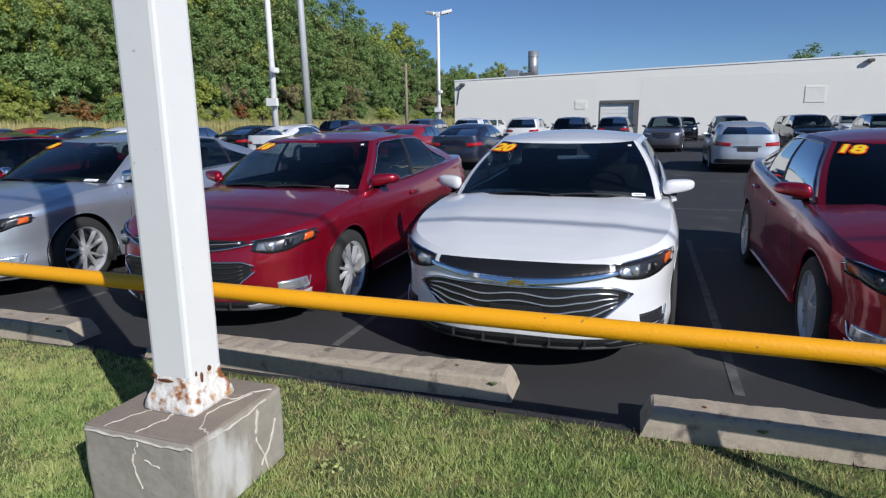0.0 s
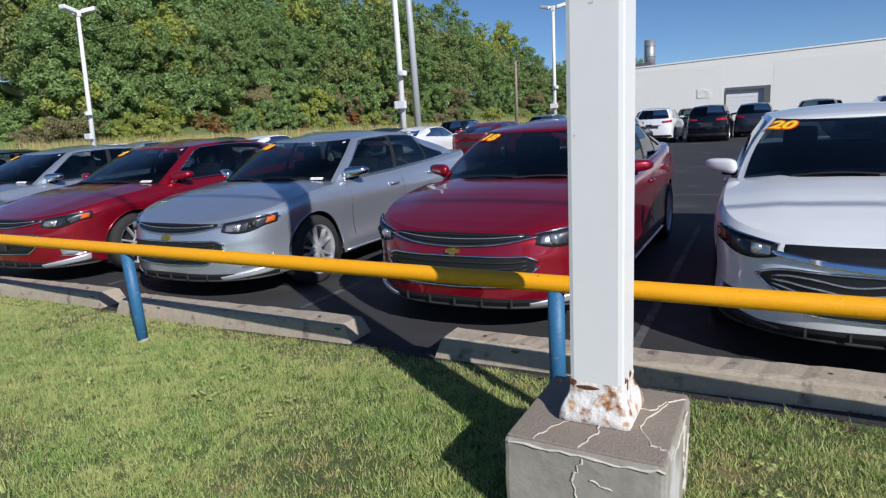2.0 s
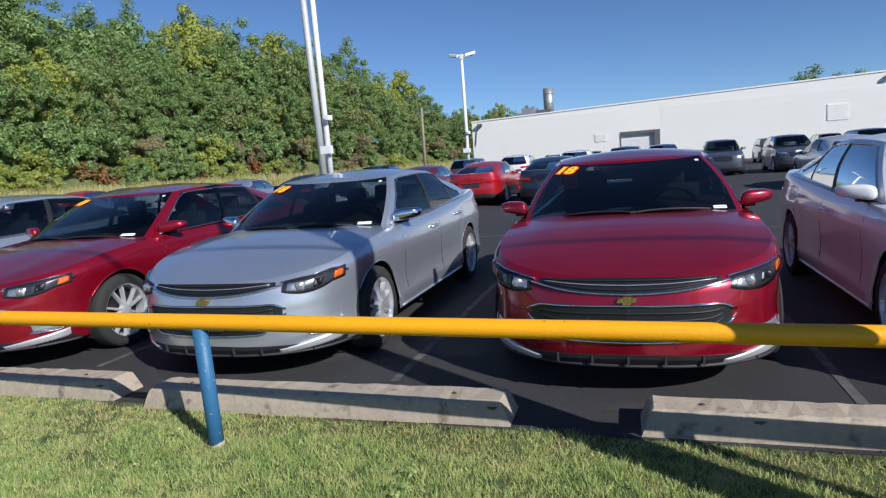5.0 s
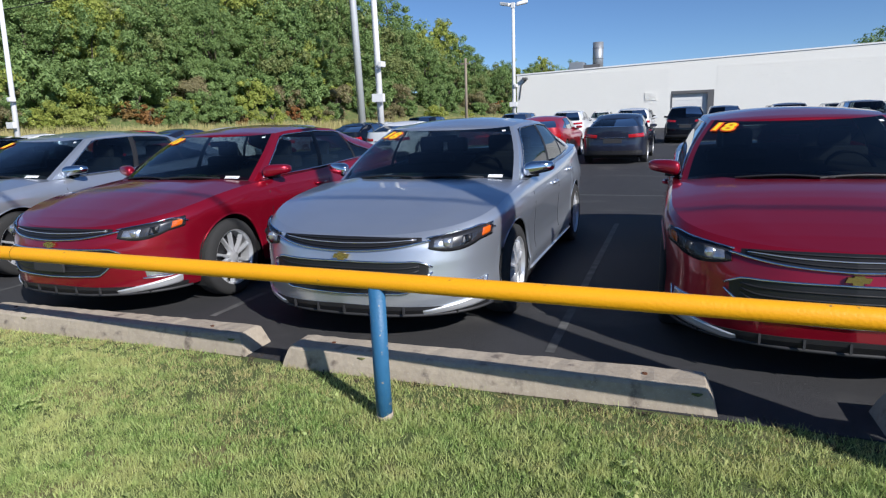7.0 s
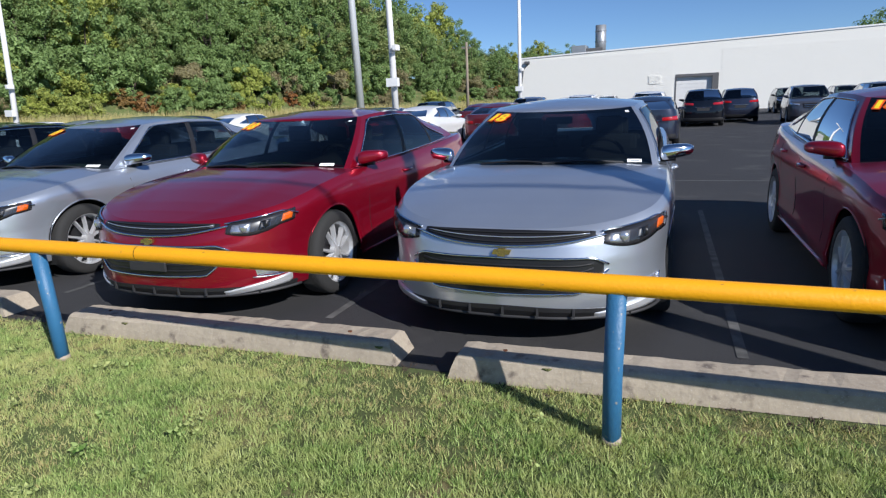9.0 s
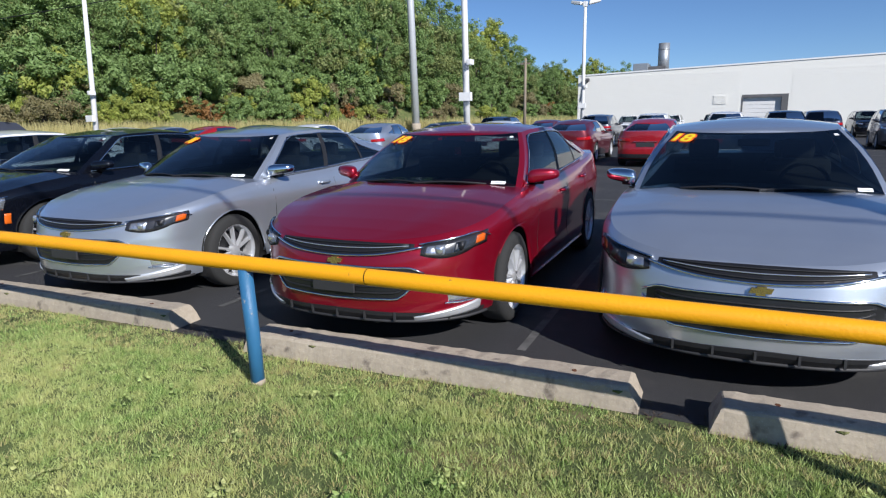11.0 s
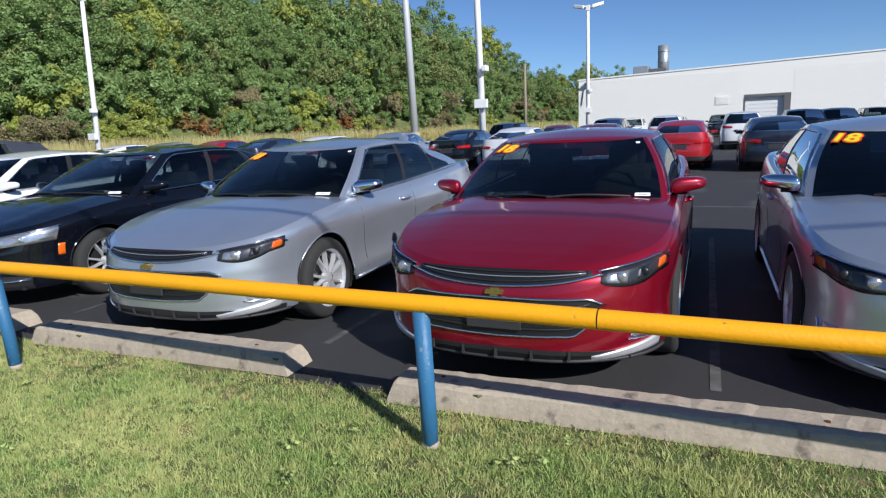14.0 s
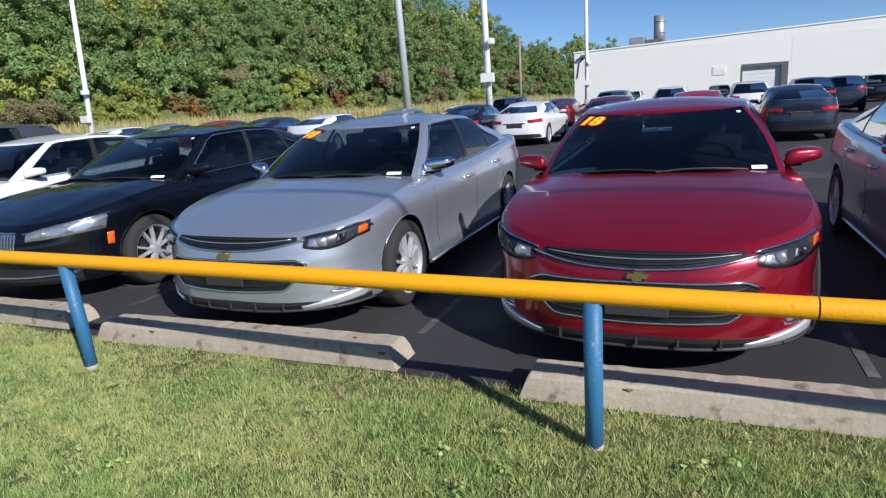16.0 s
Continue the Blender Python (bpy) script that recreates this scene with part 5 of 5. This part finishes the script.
# ---- lamp poles ----
def lamp_pole(x, y, h, r, heads, label, box_z=None, lean=(0, 0), steel=None, yellow=False):
    steel = steel or M_WHITE
    ob = tagged(new("lamp_pole"), label, "lamp pole")
    ob.location = (x, y, 0)
    top = (lean[0], lean[1], h)
    part("shaft", a_tube([(0, 0, 0), (lean[0] * 0.5, lean[1] * 0.5, h * 0.5), top], [r * 1.15, r, r * 0.8], 14), steel, ob, "", True)
    part("foot", a_tube([(0, 0, 0), (0, 0, 1.25)], r * 1.35, 14), M_YBASE if yellow else M_CONCRETE, ob, "yellow painted foot" if yellow else "concrete foot", True)
    if box_z:
        part("junction_box", a_box(-r * 2.1, r * 2.1, -r * 2.2, -r * 0.6, box_z - 0.17, box_z + 0.17, 0.01), M_LAMPHEAD, ob, "white junction box")
        part("floodlight", a_box(r * 0.6, r * 2.2, -r * 2, r, box_z + 1.25, box_z + 1.48, 0.04), M_LAMPHEAD, ob)
    for a in heads:
        bm = bmesh.new()
        box(bm, -0.24, 0.24, 0.25, 1.05, -0.12, 0.12, 0.05)
        for v in bm.verts:
            v.co.z += 0.22 * (v.co.y - 0.2)
        part("lamp_head", bm, M_LAMPHEAD, ob, "white flood lamp head", False, pose(*top, 0, 0, a) @ pose(0, 0, 0.1))
    if heads:
        part("lamp_bracket", a_box(-0.14, 0.14, -0.14, 0.14, -0.15, 0.22, 0.03), M_LAMPHEAD, ob, "", False, pose(*top))
    return ob


lamp_pole(-36.5, 20.8, 9.2, 0.13, (70, 190, 310), "white lamp pole with three flood heads at the lot's edge", 1.95, (-0.3, 0.6))
lamp_pole(-14.35, 21.6, 12.5, 0.125, (), "white pole with junction box and yellow foot", 2.45, (-0.35, 0.4), None, True)
lamp_pole(-39.9, 66.2, 30, 0.42, (), "tall grey steel mast beside the trees", None, (-1.0, 0.6), M_MAST)
lamp_pole(-14.4, 43.6, 9.4, 0.13, (70, 290), "white lamp pole with two flood heads before the building", 2.4, (0, 0))

lamp_pole(16.9, 43.6, 11.5, 0.13, (70, 290), "white lamp pole with two flood heads before the building", 2.4, (0.1, 0))

wood = tagged(new("utility_pole"), "weathered wooden utility pole by the trees", "utility pole")
wood.location = (-24, 60, 0)
part("shaft", a_tube([(0, 0, -0.2), (0.05, 0, 7.6)], [0.17, 0.12], 10), M_WOOD, wood, "", True)
part("cross_arm", a_box(-0.5, 0.5, -0.06, 0.06, 7.0, 7.14), M_WOOD, wood)

house = tagged(new("house"), "low tan house with brown roof beyond the trees", "house")
house.matrix_world = pose(-109, 40, 7.3, 0, 0, -20) @ Matrix.Diagonal((0.65, 0.65, 0.65, 1))
part("wall", a_box(-9, 9, -5, 5, 0, 5.0), M_TAN, house)
bm = bmesh.new()
rv = [bm.verts.new(v) for v in ((-10, -6, 4.8), (10, -6, 4.8), (10, 6, 4.8), (-10, 6, 4.8), (-7, 0, 7.2), (7, 0, 7.2))]
for f in ((0, 1, 5, 4), (1, 2, 5), (2, 3, 4, 5), (3, 0, 4), (3, 2, 1, 0)):
    bm.faces.new([rv[k] for k in f])
part("roof", bm, M_SHINGLE, house)
for x in (-6, -2, 2, 6):
    part("window", a_box(x - 0.8, x + 0.8, -5.05, -4.98, 1.8, 3.6, 0.02), M_SIDE, house)

# grassy rise under the house, swept round the lot's far corner
def rise_height(r):
    return 7.6 * float(np.interp(r, [50, 58, 70, 85, 100, 112], [0, 0.10, 0.36, 0.72, 0.96, 1.0]))


rise_r, rise_a = [50, 58, 66, 74, 82, 90, 105, 130, 170], np.radians(np.arange(52, 125, 4))
rv = []
for rr in rise_r:
    for a in rise_a:
        edge = min(1, max(0, (a - rise_a[0]) / 0.12), max(0, (rise_a[-1] - a) / 0.4))
        rv.append((-5 - rr * math.sin(a), -2.5 + rr * math.cos(a), -0.1 + edge * rise_height(rr)))
tagged(new("ground_rise", make_mesh("ground_rise", rv, grid_faces(len(rise_r), len(rise_a)), M_VERGE, True)), "grassy rise beyond the lot", "ground", kind="structure")

# ---- wooded bank ----
TOE = [(-80, 17), (-55, 27), (-52, 42), (-47, 60), (-38, 78), (-25, 105), (-12, 114)]
toe = spline(TOE, 8)


def bank_height(d):
    return 10.5 * (1 - math.exp(-max(d, 0) / 13)) if d > 0 else 0


def rise_at(f):
    return np.interp(f / len(toe), [0, 0.2, 0.5, 0.68, 0.82, 1], [1.0, 1.0, 1.05, 1.0, 0.55, 0.3])


tan = np.gradient(toe, axis=0)
tan /= np.linalg.norm(tan, axis=1)[:, None]
outn = np.column_stack([-tan[:, 1], tan[:, 0]])
depths = [-6, 0, 3, 6, 10, 15, 22, 40]
bv = [(*(p + n * d), (bank_height(d) if d > 0 else -0.05) * float(np.interp(i, [0, 6, 9, 12], [0.2, 0.3, 0.7, rise_at(i)]))) for i, (p, n) in enumerate(zip(toe, outn)) for d in depths]
bank = tagged(new("ground_bank", make_mesh("ground_bank", bv, grid_faces(len(toe), len(depths)), M_SOIL, True)), "grassy bank under the trees", "bank", kind="structure")


def leaf_mesh(seed, n_clumps, rx, rz, leaves, size, material, low=0.0):
    """A crown: many small bent leaf sprays in uneven clumps."""
    g = np.random.default_rng(seed)
    c = []
    while len(c) < n_clumps:
        p = g.uniform(-1, 1, 3)
        r = np.linalg.norm(p)
        if r < 1 and r > 0.35:
            c.append(p * [rx, rx, rz] * g.uniform(0.75, 1.15) + [0, 0, rz * (1.0 + low)])
    c = np.array(c)
    k = g.integers(0, n_clumps, leaves)
    cr = g.uniform(0.10, 0.30, n_clumps) * rx
    d = g.normal(0, 1, (leaves, 3))
    d /= np.linalg.norm(d, axis=1)[:, None]
    pos = c[k] + d * cr[k][:, None] * (g.random(leaves) ** 0.45)[:, None] * [1, 1, 0.8]
    pos[:, 2] = np.maximum(pos[:, 2], 0.1)
    nrm = d * 0.9 + g.normal(0, 0.42, (leaves, 3)) + [0, 0, 0.35]
    nrm /= np.linalg.norm(nrm, axis=1)[:, None]
    u = np.cross(nrm, g.normal(0, 1, (leaves, 3)))
    u /= np.linalg.norm(u, axis=1)[:, None]
    w = np.cross(nrm, u)
    s = size * g.uniform(0.5, 1.3, leaves)[:, None]
    v = np.stack([pos - u * s, pos - w * s * 0.6 + nrm * s * 0.2, pos + u * s * 0.9 + w * s * 0.5], 1).reshape(-1, 3)
    tris = np.arange(leaves * 3).reshape(-1, 3)
    me = bpy.data.meshes.new("crown")
    me.vertices.add(len(v))
    me.vertices.foreach_set("co", v.reshape(-1))
    me.loops.add(tris.size)
    me.loops.foreach_set("vertex_index", tris.reshape(-1).astype(np.int32))
    me.polygons.add(len(tris))
    me.polygons.foreach_set("loop_start", np.arange(0, tris.size, 3, dtype=np.int32))
    me.materials.append(material)
    me.update(calc_edges=True)
    return me, c


def tree(seed, rx, rz, trunk, leaves, size, material, label, name="tree"):
    ob = tagged(new(name), label, "tree" if name == "tree" else "shrub")
    me, c = leaf_mesh(seed, 85 if name == "tree" else 45, rx, rz, leaves, size, material)
    crown = child("crown", me, ob, pose(0, 0, trunk))
    g = np.random.default_rng(seed + 100)
    bm = bmesh.new()
    h = trunk + rz
    tube(bm, [(0, 0, -0.5), (0.1, 0.05, trunk), (0.15, -0.1, h), (0.0, 0.1, trunk + rz * 1.6)], [0.26, 0.2, 0.13, 0.04], 7)
    for k in range(9):
        p = c[int(g.integers(0, len(c)))] + [0, 0, trunk]
        tube(bm, [(0.1, 0, trunk * 0.8 + k * 0.1), (p[0] * 0.5, p[1] * 0.5, p[2] * 0.75), tuple(p)], [0.1, 0.06, 0.02], 5)
    part("trunk", bm, M_BARK, ob)
    return ob


TREES = [tree(1, 3.2, 3.4, 0.5, 12500, 0.155, M_LEAF, "broad green deciduous tree on the wooded bank"),
         tree(2, 2.8, 4.2, 0.6, 14500, 0.12, M_LEAF, "tall green deciduous tree on the wooded bank"),
         tree(3, 3.6, 3.0, 0.4, 12500, 0.16, M_LEAF_D, "spreading green tree on the wooded bank"),
         tree(4, 2.8, 3.4, 1.0, 11000, 0.15, M_LEAF_Y, "yellowing tree on the wooded bank")]
SHRUBS = [tree(11, 2.2, 1.5, 0.0, 6800, 0.14, M_LEAF, "dense green shrub at the foot of the bank", "shrub"),
          tree(12, 1.9, 1.2, 0.0, 6000, 0.13, M_LEAF_Y, "yellow-green shrub at the foot of the bank", "shrub"),
          tree(13, 1.3, 1.1, 0.0, 4500, 0.12, M_LEAF_R, "rust-red shrub among the green", "shrub"),
          tree(14, 2.1, 1.3, 0.0, 6000, 0.11, M_LEAF_B, "half-withered grey-brown thicket at the bank's foot", "shrub")]
tg = np.random.default_rng(21)
used = set()


def plant(proto, x, y, z, s, rz):
    m = pose(x, y, z, 0, 0, rz) @ Matrix.Diagonal((s, s, s * float(tg.uniform(0.9, 1.2)), 1))
    if proto.name in used:
        ob = copy_thing(proto, pose(x, y, z, 0, 0, rz))
        ob.scale = m.to_scale()
    else:
        used.add(proto.name)
        proto.matrix_basis = m


npt = len(toe)
for layer, (dep, count, smin, smax, kinds) in enumerate(((3.5, 46, 0.45, 0.9, "s"), (6.5, 46, 0.8, 1.35, "s"), (10, 44, 0.75, 1.05, "t"), (15, 40, 0.95, 1.35, "t"), (21, 36, 1.3, 1.75, "t"))):
    for k in range(count):
        f = (0.9 if layer < 3 else 1.0) + (k + tg.uniform(0.1, 0.9)) / count * (npt - 3)
        f0 = 7.6 if kinds == "s" else 9.3
        f = f0 + (f - 0.9) * (npt - 2 - f0) / (npt - 1)
        f = min(f, npt - 2)
        i = int(f)
        p = toe[i] + (toe[i + 1] - toe[i]) * (f - i)
        d = dep + tg.uniform(-1.6, 1.6)
        q = p + outn[i] * d
        far = float(np.interp(f / npt, [0, 0.2, 0.5, 0.68, 0.82, 1], [1.2, 1.25, 1.22, 1.18, 0.80, 0.55]))
        z = bank_height(d) * float(rise_at(f)) - 0.4
        if kinds == "s":
            pr = SHRUBS[int(tg.choice([0, 1, 2, 3], p=[.56, .18, .04, .22]))]
        else:
            pr = TREES[int(tg.choice([0, 1, 2, 3], p=[.32, .3, .28, .10]))]
        if math.degrees(math.atan2(-5 - q[0], q[1] + 2.5)) > (60.0 if kinds == "t" else 65.5):
            continue
        plant(pr, q[0], q[1], z, tg.uniform(smin, smax) * far, tg.uniform(0, 360))
for x, y, s in ((22, 104, 1.45), (26, 105, 1.35), (38, 106, 1.35), (29, 105, 1.2)):
    plant(TREES[0], x, y, -0.1, s, x * 20)
for k, (a, rr) in enumerate(((55.5, 66), (57.5, 64), (59, 70), (59.5, 63), (60.5, 68), (58, 76), (60.5, 78), (61.5, 72), (59.5, 84), (57, 80), (62, 80))):
    a = math.radians(a)
    plant(SHRUBS[(0, 1, 0, 3, 0)[k % 5]], -5 - rr * math.sin(a), -2.5 + rr * math.cos(a), rise_height(rr) * 0.8 - 0.3, 0.8 + 0.04 * (rr - 60), 40 * k)
plant(SHRUBS[2], toe[19][0] + outn[19][0] * 9, toe[19][1] + outn[19][1] * 9, 4.6, 1.3, 30)


def weeds(n, seed):
    g = np.random.default_rng(seed)
    f = g.uniform(7.4, npt - 10, n)
    i = f.astype(int)
    p = toe[i] + (toe[i + 1] - toe[i]) * (f - i)[:, None] + outn[i] * g.uniform(-2.5, 5.0, n)[:, None]
    h = g.uniform(0.3, 1.3, n)
    a = g.uniform(0, 6.28, n)
    side = np.stack([np.cos(a), np.sin(a)], 1) * 0.05
    tip = g.normal(0, 0.2, (n, 2))
    v = np.zeros((n, 3, 3))
    v[:, 0, :2], v[:, 1, :2], v[:, 2, :2], v[:, 2, 2] = p - side, p + side, p + tip, h + 0.9
    return make_mesh("dry_weeds", v.reshape(-1, 3), np.arange(n * 3).reshape(-1, 3), M_STRAW)


tagged(new("dry_weeds", weeds(26000, 4)), "tall dry straw weeds along the bank's foot", "weeds", kind="stuff")
# overhead wires by the left pole
wires = tagged(new("overhead_wire"), "thin dark overhead wire before the trees", "wire")
pts = [(-75 + 40.8 * k / 10, 10 + 13 * k / 10, 8.6 - 1.6 * math.sin(math.pi * k / 10)) for k in range(11)]
part("strand", a_tube(pts, 0.025, 5), M_TRIM, wires)

cable = tagged(new("overhead_wire"), "thin dark overhead cable between wooden poles above the lawn", "wire")
pts = [(-26 + 5 * k, -2.72, 6.1 - 0.3 * math.sin(math.pi * k / 12)) for k in range(13)]
part("strand", a_tube(pts, 0.022, 6), M_TRIM, cable)
for x in (-26, 34):
    copy_thing(wood, pose(x, -2.72, 0))
